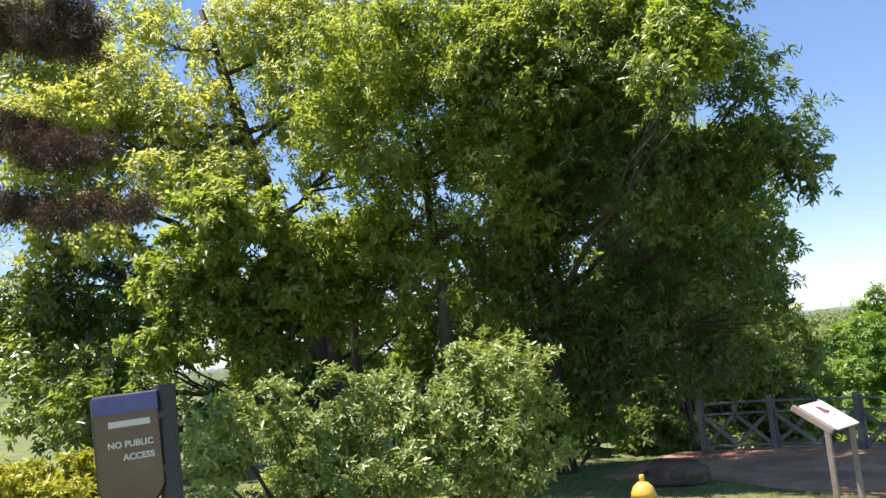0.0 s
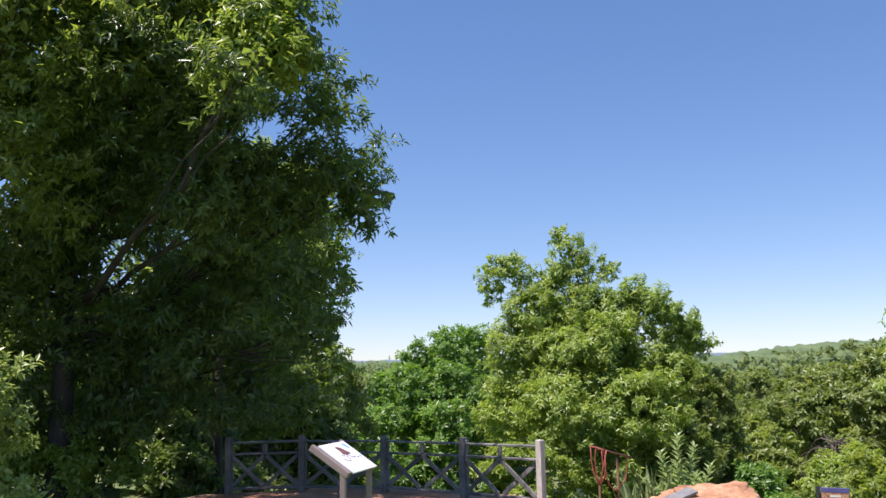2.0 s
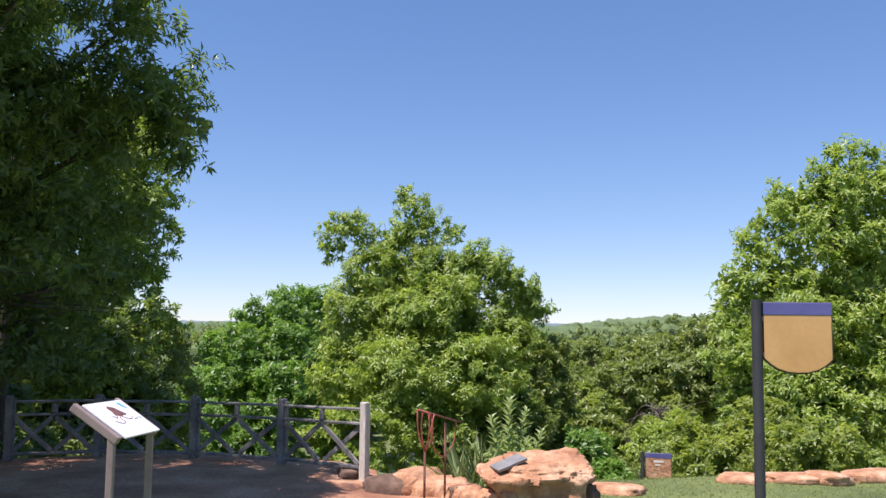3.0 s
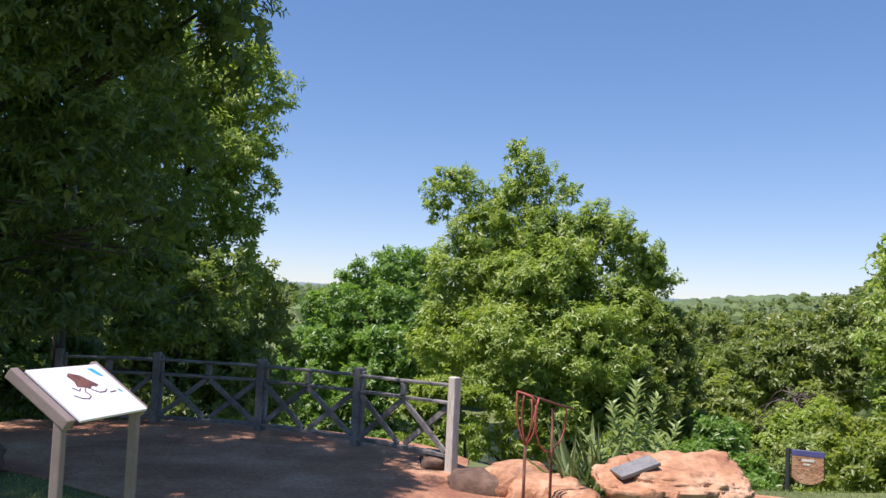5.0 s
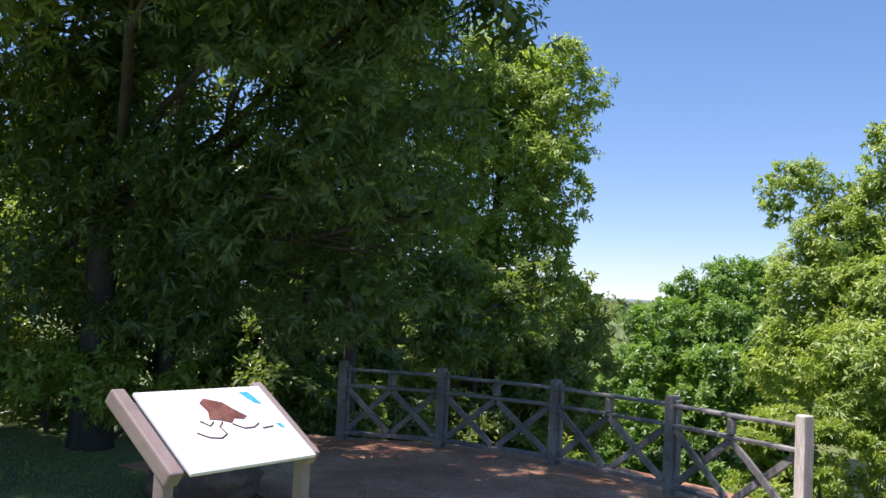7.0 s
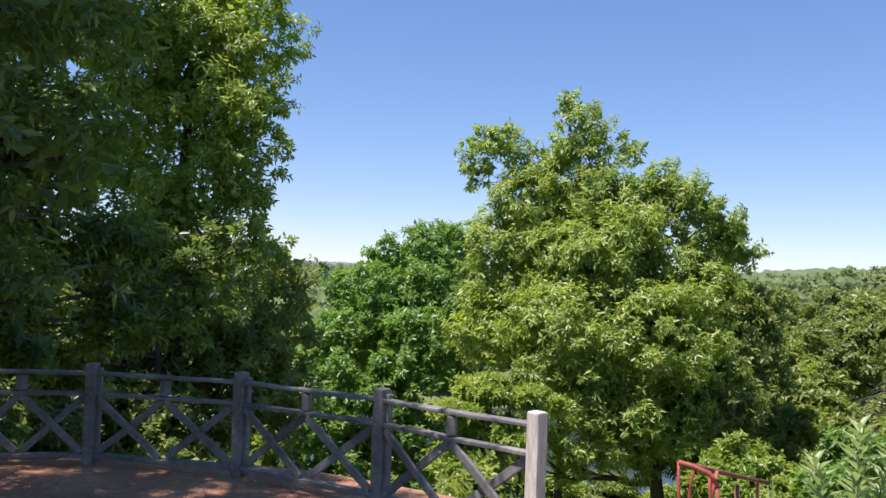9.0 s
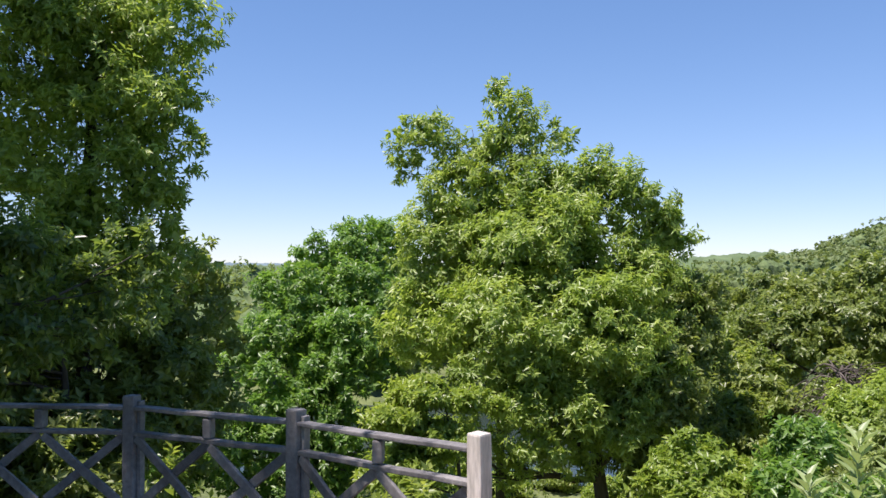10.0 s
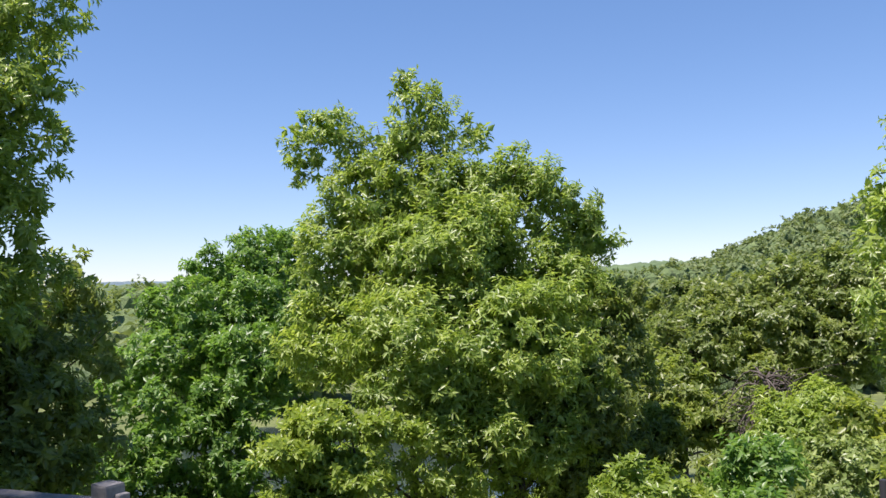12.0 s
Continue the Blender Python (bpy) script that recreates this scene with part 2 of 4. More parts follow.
def prism(outline, depth, m, bevel=0.006):
    """A plate with that outline (x, z), of that depth along y, at the pose m."""
    bm = bmesh.new()
    f = bm.faces.new([bm.verts.new((x, -depth / 2, z)) for x, z in outline])
    out = bmesh.ops.extrude_face_region(bm, geom=[f])
    bmesh.ops.translate(bm, verts=[v for v in out["geom"] if isinstance(v, bmesh.types.BMVert)], vec=(0, depth, 0))
    bmesh.ops.recalc_face_normals(bm, faces=bm.faces)
    if bevel:
        bmesh.ops.bevel(bm, geom=bm.edges[:], offset=bevel, segments=2, affect="EDGES")
    bm.transform(m)
    return bm


def unit(v):
    return v / np.maximum(np.linalg.norm(v, axis=-1, keepdims=True), 1e-9)


def leaf_object(name, base, axis, normal, length, width, material, parent, fold=0.25):
    """One mesh of folded, pointed leaves: for each a base, an axis, a normal and a size."""
    n = len(base)
    side = unit(np.cross(axis, normal))
    up = np.cross(side, axis)
    L, W = length[:, None], width[:, None]
    mid = base + axis * L * 0.45
    v = np.stack([base, mid + side * W * 0.5 + up * W * fold, base + axis * L - up * L * 0.12, mid - side * W * 0.5 + up * W * fold], 1).reshape(-1, 3)
    q = np.arange(n)[:, None] * 4
    tri = np.concatenate([q + (0, 1, 2), q + (0, 2, 3)], 1).reshape(-1)
    me = bpy.data.meshes.new(name)
    me.vertices.add(n * 4)
    me.vertices.foreach_set("co", v.astype(np.float32).ravel())
    me.loops.add(n * 6)
    me.loops.foreach_set("vertex_index", tri.astype(np.int32))
    me.polygons.add(n * 2)
    me.polygons.foreach_set("loop_start", np.arange(0, n * 6, 3, dtype=np.int32))
    me.update(calc_edges=True)
    me.materials.append(material)
    ob = new(name, me)
    ob.parent = parent
    return ob


def sprays(blobs, count, per, twig, leaf, aspect, droop, up_bias, shell=0.5, ragged=0.3, clump=0.36, flat=1.0, core=0.11, fringe=0.14):
    """Leaves in tufts: each lumpy ball (x, y, z, radius) carries clumps, each clump has tufts on its outer and upper side,
    each tuft is a whorl of leaves round a twig's end; larger leaves fill the inside of the ball."""
    B = np.array(blobs, float)
    w = B[:, 3] ** 2
    per_ball = np.maximum(7, (w / w.sum() * len(B) * 42).astype(int))
    K = np.repeat(np.arange(len(B)), per_ball)
    nc = len(K)
    d = unit(rng.normal(size=(nc, 3)) + np.array((0, 0, 0.2)))
    d[:, 2] *= flat
    lump = np.array([noise.noise(Vector(p)) for p in (d * 1.7 + B[K, :3] * 3.1)])
    R = B[K, 3] * 0.94
    c = B[K, :3] + d * (R * (shell + (0.95 - shell) * rng.random(nc) ** 0.7) * (1 + ragged * lump))[:, None]
    cr = 0.78 * clump * R ** 0.75 * (0.45 + 0.9 * rng.random(nc))
    wc = cr ** 2
    n = int(count * 9 / per)
    k = rng.choice(nc, n, p=wc / wc.sum())
    o = unit(rng.normal(size=(n, 3)) + 0.75 * d[k] + np.array((0, 0, 0.45 * up_bias)))
    far = np.where(rng.random(n) < fringe, 1.1 + 1.1 * rng.random(n), 1.0)
    p = c[k] + o * np.array((1, 1, 0.72 * flat)) * (cr[k] * (0.35 + 0.75 * rng.random(n) ** 0.6) * far)[:, None]
    end = unit(o * 0.8 + 0.35 * d[k] + rng.normal(size=(n, 3)) * 0.3 + np.array((0, 0, 0.25)))
    m = n * per
    E = np.repeat(end, per, 0)
    side = unit(np.cross(end, rng.normal(size=(n, 3))))
    other = np.cross(end, side)
    turn = np.tile(np.arange(per) * 2.4, n) + rng.normal(size=m) * 0.35
    ring = np.repeat(side, per, 0) * np.cos(turn)[:, None] + np.repeat(other, per, 0) * np.sin(turn)[:, None]
    s = np.tile((np.arange(per) + 0.5) / per, n)
    tw = twig * 0.42 * np.repeat(0.6 + 0.7 * rng.random(n), per)
    base = np.repeat(p, per, 0) + E * ((s - 0.7) * tw)[:, None]
    axis = unit(ring + E * (0.1 + 0.75 * s)[:, None] + rng.normal(size=(m, 3)) * 0.16 + np.array((0, 0, -0.8 * droop)))
    nor = unit(E + np.array((0, 0, 0.55 * up_bias)) + rng.normal(size=(m, 3)) * 0.3)
    ln = leaf * 1.1 * (0.55 + 0.75 * rng.random(m))
    q = int(m * core * 0.6)
    kb = rng.choice(len(B), q, p=w / w.sum())
    inner = B[kb, :3] + unit(rng.normal(size=(q, 3))) * np.array((1, 1, flat)) * (B[kb, 3] * 0.6 * rng.random(q) ** 0.5)[:, None]
    ln2 = leaf * (1.2 + 0.6 * rng.random(q))
    return (np.concatenate([base, inner]), np.concatenate([axis, unit(rng.normal(size=(q, 3)) + np.array((0, 0, -0.3)))]),
            np.concatenate([nor, unit(rng.normal(size=(q, 3)) + np.array((0, 0, 0.6)))]), np.concatenate([ln, ln2]), np.concatenate([ln * aspect, ln2 * 0.6]))


def foliage(name, blobs, material, parent, count, per=9, twig=0.5, leaf=0.15, aspect=0.46, droop=0.35, up_bias=0.9, shell=0.5, ragged=0.3, clump=0.36, flat=1.0, core=0.11, fringe=0.14):
    return leaf_object(name, *sprays(blobs, count, per, twig, leaf, aspect, droop, up_bias, shell, ragged, clump, flat, core, fringe), material, parent)


def limb_points(a, b, sag, n=6):
    a, b = Vector(a), Vector(b)
    out = []
    for i in range(n + 1):
        t = i / n
        p = a.lerp(b, t)
        p.z += sag * math.sin(math.pi * t)
        if 0 < i < n:
            p += (b - a).length * 0.05 * Vector(noise.noise_vector(p * 1.3))
        out.append(p)
    return out


def tree(name, foot, top, girth, blobs, material, label, count, trunk_mat=None, limbs=None, category="tree", wind=0.25, **leaves):
    """A tree: tapered trunk, limbs into each lump of the crown, and leaves."""
    foot, top = Vector(foot), Vector(top)
    ob = empty(name, foot, label, category)
    inv = Matrix.Translation(-foot)
    bm = bmesh.new()
    n = 10
    spine = []
    for i in range(n + 1):
        t = i / n
        p = foot.lerp(top, t) + wind * math.sin(math.pi * t) * Vector(noise.noise_vector(foot * 0.37 + Vector((0, 0, 3 * t))))
        spine.append(p)
    tube(bm, spine, [girth * (1.35 if i == 0 else 1.0) * (1 - 0.82 * i / n) for i in range(n + 1)], 9)
    bm.transform(inv)
    part("trunk", bm, trunk_mat or BARK, ob, smooth=True)
    thick = 0.65 * sum(b[3] for b in blobs) / len(blobs)
    for x, y, z, r in blobs:
        if r < thick:
            continue
        bm = bmesh.new()
        c = Vector((x, y, z))
        h = max(0.3, min(0.9, (z - 0.55 * math.hypot(x - top.x, y - top.y) - foot.z) / max(0.5, top.z - foot.z)))
        i = min(n - 1, int(h * n))
        a = spine[i].lerp(spine[i + 1], h * n - i)
        r0 = girth * (1 - 0.8 * h) * 0.5
        pts = limb_points(a, c, -0.08 * (c - a).length)
        tube(bm, pts, [r0 * (1 - 0.78 * k / 6) for k in range(7)], 6)
        for _ in range(limbs or 4):
            e = c + r * 0.85 * Vector(unit(rng.normal(size=3)))
            s = pts[3 + int(rng.integers(0, 4))]
            tube(bm, limb_points(s, e, 0.0, 4), [max(0.008, r0 * 0.34 * (1 - 0.8 * k / 4)) for k in range(5)], 5)
        bm.transform(inv)
        part("limb", bm, trunk_mat or BARK, ob, smooth=True)
    local = [(x - foot.x, y - foot.y, z - foot.z, r) for x, y, z, r in blobs]
    foliage("crown", local, material, ob, count, **leaves)
    return ob


def shrub(name, blobs, material, label, count, ground_z, stems=7, category="shrub", **leaves):
    """A shrub: stems from one foot and leaves."""
    B = np.array(blobs)
    foot = Vector((B[:, 0].mean(), B[:, 1].mean(), ground_z))
    ob = empty(name, foot, label, category)
    for x, y, z, r in blobs:
        bm = bmesh.new()
        a = foot + Vector((0.55 * (x - foot.x) + 0.1 * rng.normal(), 0.55 * (y - foot.y) + 0.1 * rng.normal(), -0.05))
        tube(bm, limb_points(a - foot, Vector((x, y, z)) - foot, 0.1), [0.03 * (1 - 0.7 * k / 6) for k in range(7)], 5)
        part("stem", bm, BARK, ob, smooth=True)
    foliage("foliage", [(x - foot.x, y - foot.y, z - foot.z, r) for x, y, z, r in blobs], material, ob, count, **leaves)
    return ob


def smooth(a, b, v):
    t = min(1.0, max(0.0, (v - a) / (b - a)))
    return t * t * (3 - 2 * t)


# ---- ground ----
def edge_y(x):
    """Where the level ground ends and the slope to the pond begins."""
    if x < -0.3:
        return 13.5 - 0.11 * (x + 3.6) ** 2 if x > -6.5 else 12.6 + 0.12 * min(20, -6.5 - x)
    return 12.3 - 0.4 * smooth(-0.3, 1.0, x) + 1.2 * smooth(1.5, 8, x)


def ground_z(x, y):
    z = 0.72 - 0.50 * smooth(-4.5, 4.5, y) - 0.24 * smooth(4.0, 9.4, y)
    z -= 0.07 * smooth(2.0, 3.0, x) * smooth(8, 11, y)
    z += 0.25 * smooth(-7.0, -12.0, x)
    z -= 0.10 * smooth(-1.2, 0.2, x) * smooth(9.5, 11.0, y) * (1 - smooth(1.5, 3.0, x))
    s = y - edge_y(x)
    if s > 0:
        far = smooth(2.0, 8.0, x) * (1 - smooth(26, 40, y))
        z -= (0.40 - 0.16 * far) * min(s, 17.0) * smooth(-1.5, 2.0, s) + 1.4 * smooth(15, 28, s) * (1 + 1.5 * far)
    r = math.hypot(x, y)
    z += 0.05 * noise.noise((x * 0.6, y * 0.6, 0)) * smooth(9, 16, y) + 0.6 * noise.noise((x * 0.06, y * 0.06, 2)) * smooth(25, 60, r)
    if 38 < y < 95 and abs(x) < 70:
        z -= 1.6 * smooth(46.5, 50, y) * (1 - smooth(66, 74, y)) * (1 - smooth(9, 15, abs(x + 5)))
    z += 1.0 * smooth(90, 320, y) + 8 * smooth(300, 900, r) * max(0.0, noise.noise((x * 0.002, y * 0.002, 5)) * 0.5 + 0.25)
    # wooded hill that rises to the east of the valley
    z += (8 * smooth(8, 40, x) + 18 * smooth(61, 114, x)) * smooth(60, 170, y) * (1 - smooth(250, 360, y))
    return z


def build_ground():
    n = 210
    u = np.linspace(-1, 1, n)
    c = np.sinh(u * 7.6) / np.sinh(7.6) * 3500
    bm_v, bm_f = [], []
    for yv in c + 8.0:
        for xv in c - 1.0:
            bm_v.append((xv, yv, ground_z(xv, yv)))
    for j in range(n - 1):
        for i in range(n - 1):
            a = j * n + i
            bm_f.append((a, a + 1, a + n + 1, a + n))
    me = bpy.data.meshes.new("ground")
    me.from_pydata(bm_v, [], bm_f)
    me.materials.append(SOIL)
    me.shade_smooth()
    tagged(new("ground", me), "grassy ground falling from a lawn to a wooded valley", "ground", kind="structure")


build_ground()


def build_pavement():
    """The red overlook terrace inside the fence, with its curved front edge."""
    bm = bmesh.new()
    rows, cols = 40, 70
    grid = []
    for j in range(rows + 1):
        line = []
        for i in range(cols + 1):
            x = -6.7 + 8.0 * i / cols
            front = 9.0 + 0.75 * smooth(-2.0, -6.5, x) - 0.15 * math.sin(x * 1.7) + 0.5 * smooth(-1.0, 1.2, x)
            back = edge_y(x) + 0.05 if x < -0.4 else 11.4 - 0.9 * smooth(-0.4, 1.2, x)
            y = front + (back - front) * j / rows
            line.append(bm.verts.new((x, y, ground_z(x, y) + 0.012 + 0.006 * noise.noise((x * 2, y * 2, 1)))))
        grid.append(line)
    for a, b in zip(grid, grid[1:]):
        for i in range(cols):
            bm.faces.new((a[i], a[i + 1], b[i + 1], b[i]))
    edge = [e for e in bm.edges if e.is_boundary]
    out = bmesh.ops.extrude_edge_only(bm, edges=edge)
    bmesh.ops.translate(bm, verts=[v for v in out["geom"] if isinstance(v, bmesh.types.BMVert)], vec=(0, 0, -0.12))
    ob = part("pavement", bm, PAVE, smooth=False)
    tagged(ob, "dusty red paved overlook terrace, dappled with leaf shade", "pavement", kind="structure")


build_pavement()

bm = bmesh.new()
bmesh.ops.create_grid(bm, x_segments=2, y_segments=2, size=1.0, matrix=Matrix.Translation((-5, 62, -8.35)) @ Matrix.Diagonal((15, 14, 1, 1)))
tagged(part("water", bm, WATER), "still pond reflecting the sky below the slope", "pond", kind="structure")


def ridge(name, radius, base, height, a0, a1, material, label, seed, crowns=0.0, rise=0.0):
    """A long far ridge, as a swell of land with a back to it and a skyline of crowns."""
    bm = bmesh.new()
    lines = []
    n, rows = 700, 8
    for j in range(rows + 1):
        line = []
        for i in range(n + 1):
            deg = a0 + (a1 - a0) * i / n
            a = radians(deg)
            h = height * (0.75 + 0.3 * noise.noise((deg * 0.042, seed, 0)) + rise * smooth(2, 14, deg))
            f = math.sin(math.pi * j / rows)
            r = radius * (0.9 + 0.2 * j / rows)
            x, y = r * math.sin(a), r * math.cos(a)
            z = base + (h - base) * f ** 0.6 if f > 0.01 else base
            z += crowns * (abs(noise.noise((x * 0.07, y * 0.07, seed))) + 0.5 * noise.noise((x * 0.2, y * 0.2, seed))) * f
            line.append(bm.verts.new((x, y, z)))
        lines.append(line)
    for p, q in zip(lines, lines[1:]):
        for i in range(n):
            bm.faces.new((p[i], p[i + 1], q[i + 1], q[i]))
    bmesh.ops.recalc_face_normals(bm, faces=bm.faces)
    tagged(part(name, bm, material, smooth=True), label, "hill", kind="structure")


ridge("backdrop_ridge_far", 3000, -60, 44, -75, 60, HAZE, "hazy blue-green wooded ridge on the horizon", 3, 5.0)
ridge("backdrop_ridge_near", 900, -30, 10, -70, 60, HILL, "green wooded ridge across the valley", 8, 5.0, 1.3)


# ---- fence ----
from mathutils.bvhtree import BVHTree

def build_fence():
    tops = [(-6.17, 12.55, 0.98), (-4.97, 13.02, 0.975), (-3.44, 13.09, 0.965), (-1.89, 12.49, 0.98), (-0.50, 11.54, 1.02)]
    ob = empty("fence", (-3.4, 12.6, 0), "weathered grey timber fence with crossed braces round the overlook", "fence")
    inv = Matrix.Translation((3.4, -12.6, 0))

    def add(name, bm, material, label=""):
        bm.transform(inv)
        return part(name, bm, material, ob, label)

    for i, (x, y, z) in enumerate(tops):
        g = ground_z(x, y) - 0.25
        a = tops[max(i - 1, 0)]
        b = tops[min(i + 1, 4)]
        turn = math.degrees(math.atan2(b[1] - a[1], b[0] - a[0]))
        bm = bmesh.new()
        add_box(bm, pose(x, y, (z + g) / 2, 0, 0, turn), 0.108, 0.108, z - g, 0.014, 0.006, 9)
        if i < 4:
            add("batten", add_box(bmesh.new(), pose(x, y, (z + g) / 2 - 0.02, 0, 0, turn) @ pose(0.072, 0.02, 0), 0.034, 0.06, z - g - 0.05, 0.006, 0.004, 6), TIMBER)
        add("post", bm, TIMBER_SUNLIT if i == 4 else TIMBER, "end post coloured pale for the sun on it" if i == 4 else "")
    for i in range(4):
        a, b = Vector(tops[i]), Vector(tops[i + 1])
        d = (b - a).normalized()
        side = Vector((-d.y, d.x, 0))
        la, lb = a + d * 0.05, b - d * 0.05
        for drop, w, h in ((0.10, 0.085, 0.03), (0.30, 0.07, 0.034), (0.90, 0.075, 0.045)):
            off = Vector((0, 0, -drop))
            add("rail", beam(la + off, lb + off, w, h, 0.007, 0.009, 8, 4), TIMBER)
        mid = (la + lb) / 2
        add("stub", beam(mid - Vector((0, 0, 0.275)), mid - Vector((0, 0, 0.125)), 0.07, 0.095, 0.012, 0.006, 2), TIMBER)
        for p, q in ((la, mid), (mid, lb)):
            hi, lo = Vector((0, 0, -0.335)), Vector((0, 0, -0.865))
            p2, q2 = p + (q - p) * 0.04, p + (q - p) * 0.96
            add("brace", beam(p2 + hi - side * 0.02, q2 + lo - side * 0.02, 0.032, 0.07, 0.008, 0.006, 5), TIMBER)
            add("brace", beam(p2 + lo + side * 0.02, q2 + hi + side * 0.02, 0.032, 0.07, 0.008, 0.006, 5), TIMBER)


build_fence()


# ---- signs ----
def blot(points, m):
    bm = bmesh.new()
    bm.faces.new([bm.verts.new((x, y, 0)) for x, y in points])
    out = bmesh.ops.extrude_face_region(bm, geom=bm.faces[:])
    bmesh.ops.translate(bm, verts=[v for v in out["geom"] if isinstance(v, bmesh.types.BMVert)], vec=(0, 0, 0.0015))
    bmesh.ops.recalc_face_normals(bm, faces=bm.faces)
    bm.transform(m)
    return bm


def build_wayside():
    """Low exhibit panel on two bent legs; its front edge runs along y."""
    front_l, front_r, back = Vector((-1.62, 5.96, 1.20)), Vector((-1.59, 6.58, 1.19)), Vector((-0.36, -0.02, 0.24))
    foot = Vector((-1.9, 6.27, 0.1))
    ob = empty("wayside_sign", foot, "low slanted exhibit panel on two taupe metal legs", "sign")
    X = (front_r - front_l).normalized()
    N = X.cross(back).normalized()
    if N.z < 0:
        N = -N
    Y = N.cross(X)
    W, H = (front_r - front_l).length, back.length
    m = Matrix((X, Y, N)).transposed().to_4x4()
    m.translation = front_l - foot
    bm = add_box(bmesh.new(), m @ pose(W / 2, H / 2, -0.008), W, H, 0.016, 0.004)
    panel = part("panel", bm, WHITE, ob, "white printed panel")
    k = 0.002
    # a dark heap-like drawing with scribbled outlines below, and two blue marks
    heap = [(0.24, 0.255), (0.26, 0.30), (0.25, 0.35), (0.285, 0.375), (0.32, 0.36), (0.36, 0.345), (0.39, 0.30), (0.43, 0.255), (0.40, 0.24), (0.36, 0.25), (0.33, 0.225), (0.29, 0.245)]
    part("drawing", blot([(x * W / 0.62, y * H / 0.433) for x, y in heap], m @ pose(0, 0, 0.0005)), INK_BROWN, panel)
    for path in ([(0.14, 0.19), (0.18, 0.16), (0.23, 0.15), (0.27, 0.17), (0.26, 0.21), (0.29, 0.235)], [(0.19, 0.25), (0.22, 0.22), (0.25, 0.24)], [(0.33, 0.22), (0.37, 0.19), (0.42, 0.19), (0.46, 0.21)], [(0.46, 0.18), (0.52, 0.185)]):
        part("scribble", tube(bmesh.new(), [m @ Vector((x, y, 0.001)) for x, y in path], [0.0035] * len(path), 5), INK_BROWN, panel)
    part("blue_mark", blot([(0.485, 0.40), (0.53, 0.395), (0.545, 0.355), (0.555, 0.32), (0.525, 0.33), (0.50, 0.365)], m @ pose(0, 0, 0.0005)), INK_BLUE, panel)
    part("blue_mark", blot([(0.545, 0.20), (0.57, 0.195), (0.575, 0.17), (0.555, 0.175)], m @ pose(0, 0, 0.0005)), INK_BLUE, panel)
    for sx in (-0.04, W + 0.022):
        bm = add_box(bmesh.new(), m @ pose(sx, H / 2 + 0.03, -0.042), 0.058, H + 0.02, 0.062, 0.008)
        part("arm", bm, LEG_METAL, ob)
        p = m @ Vector((sx, 0.075, -0.06))
        g = ground_z(p.x + foot.x, p.y + foot.y) - foot.z - 0.1
        bm = add_box(bmesh.new(), pose(p.x, p.y, (p.z + g) / 2 + 0.02, 0, 0, 2), 0.054, 0.05, p.z - g + 0.04, 0.01)
        part("leg", bm, LEG_METAL, ob)
    bm = add_box(bmesh.new(), m @ pose(W / 2, H / 2, -0.028), W + 0.05, H * 0.85, 0.02, 0.004)
    part("tray", bm, SIGN_STEEL, ob)


build_wayside()


def shield(w, h, cut):
    low = [(w * u, -h + cut * abs(2 * u - 1) ** 2.6) for u in (1.0, 0.96, 0.9, 0.8, 0.65, 0.5, 0.35, 0.2, 0.1, 0.04, 0.0)]
    return [(0, 0), (w, 0)] + low


def text_part(words, size, m, material, parent):
    cu = bpy.data.curves.new("words", "FONT")
    cu.body, cu.size, cu.extrude, cu.align_x, cu.offset = words, size, 0.001, "RIGHT", 0.0015
    tmp = bpy.data.objects.new("words", cu)
    me = bpy.data.meshes.new_from_object(tmp)
    bpy.data.objects.remove(tmp)
    me.transform(m)
    me.materials.append(material)
    ob = new("lettering", me)
    ob.parent = parent
    return ob


def shield_sign(name, at, top, turn, w, h, material, label, mirror=False, post=0.05, tilt=0.0, words=()):
    """A shield-shaped board with a blue top band, hung beside a dark post."""
    g = ground_z(at[0], at[1])
    ob = empty(name, (at[0], at[1], g), label, "sign")
    bm = bmesh.new()
    bmesh.ops.create_cone(bm, cap_ends=True, segments=20, radius1=post, radius2=post, depth=top - g + 0.35, matrix=pose(0, 0, (top - g) / 2 - 0.145))
    bmesh.ops.bevel(bm, geom=[e for e in bm.edges if e.calc_face_angle(0) > 1], offset=0.008, segments=2, affect="EDGES")
    bm.transform(pose(0, 0, 0, 0, tilt, 0))
    part("post", bm, SIGN_STEEL, ob, "charcoal steel post", smooth=False)
    z = top - g
    m = pose(0, 0, z, 0, tilt, turn) @ pose((-post - 0.025 - w) if mirror else post + 0.025, 0, 0)
    board = part("board", prism(shield(w, h, h * 0.2), 0.045, m, 0.004), material, ob)
    edge = [(x, z_) for x, z_ in shield(w, h, h * 0.2)]
    bm = tube(bmesh.new(), [m @ Vector((x, 0.02, z_)) for x, z_ in edge + edge[:1]], [0.014] * (len(edge) + 1), 6)
    part("rim", bm, SIGN_STEEL, ob)
    bm = add_box(bmesh.new(), m @ pose(w / 2, 0, -0.045), w + 0.008, 0.053, 0.10, 0.004)
    part("band", bm, BLUE, ob, "slate-blue top band")
    for dz in (-0.13, -0.42):
        bx = w + 0.02 if mirror else -0.02
        part("bracket", add_box(bmesh.new(), m @ pose(bx, 0, dz), 0.07, 0.03, 0.04, 0.005), SIGN_STEEL, ob)
    for kind, x0, z0, wid, size in words:
        if kind == "bar":
            part("illegible_line", add_box(bmesh.new(), m @ pose(x0, -0.0245, z0), wid, 0.004, size, 0.001), LETTER, board)
        else:
            text_part(kind, size, m @ pose(x0, -0.0245, z0, 90), LETTER, board)
    return ob


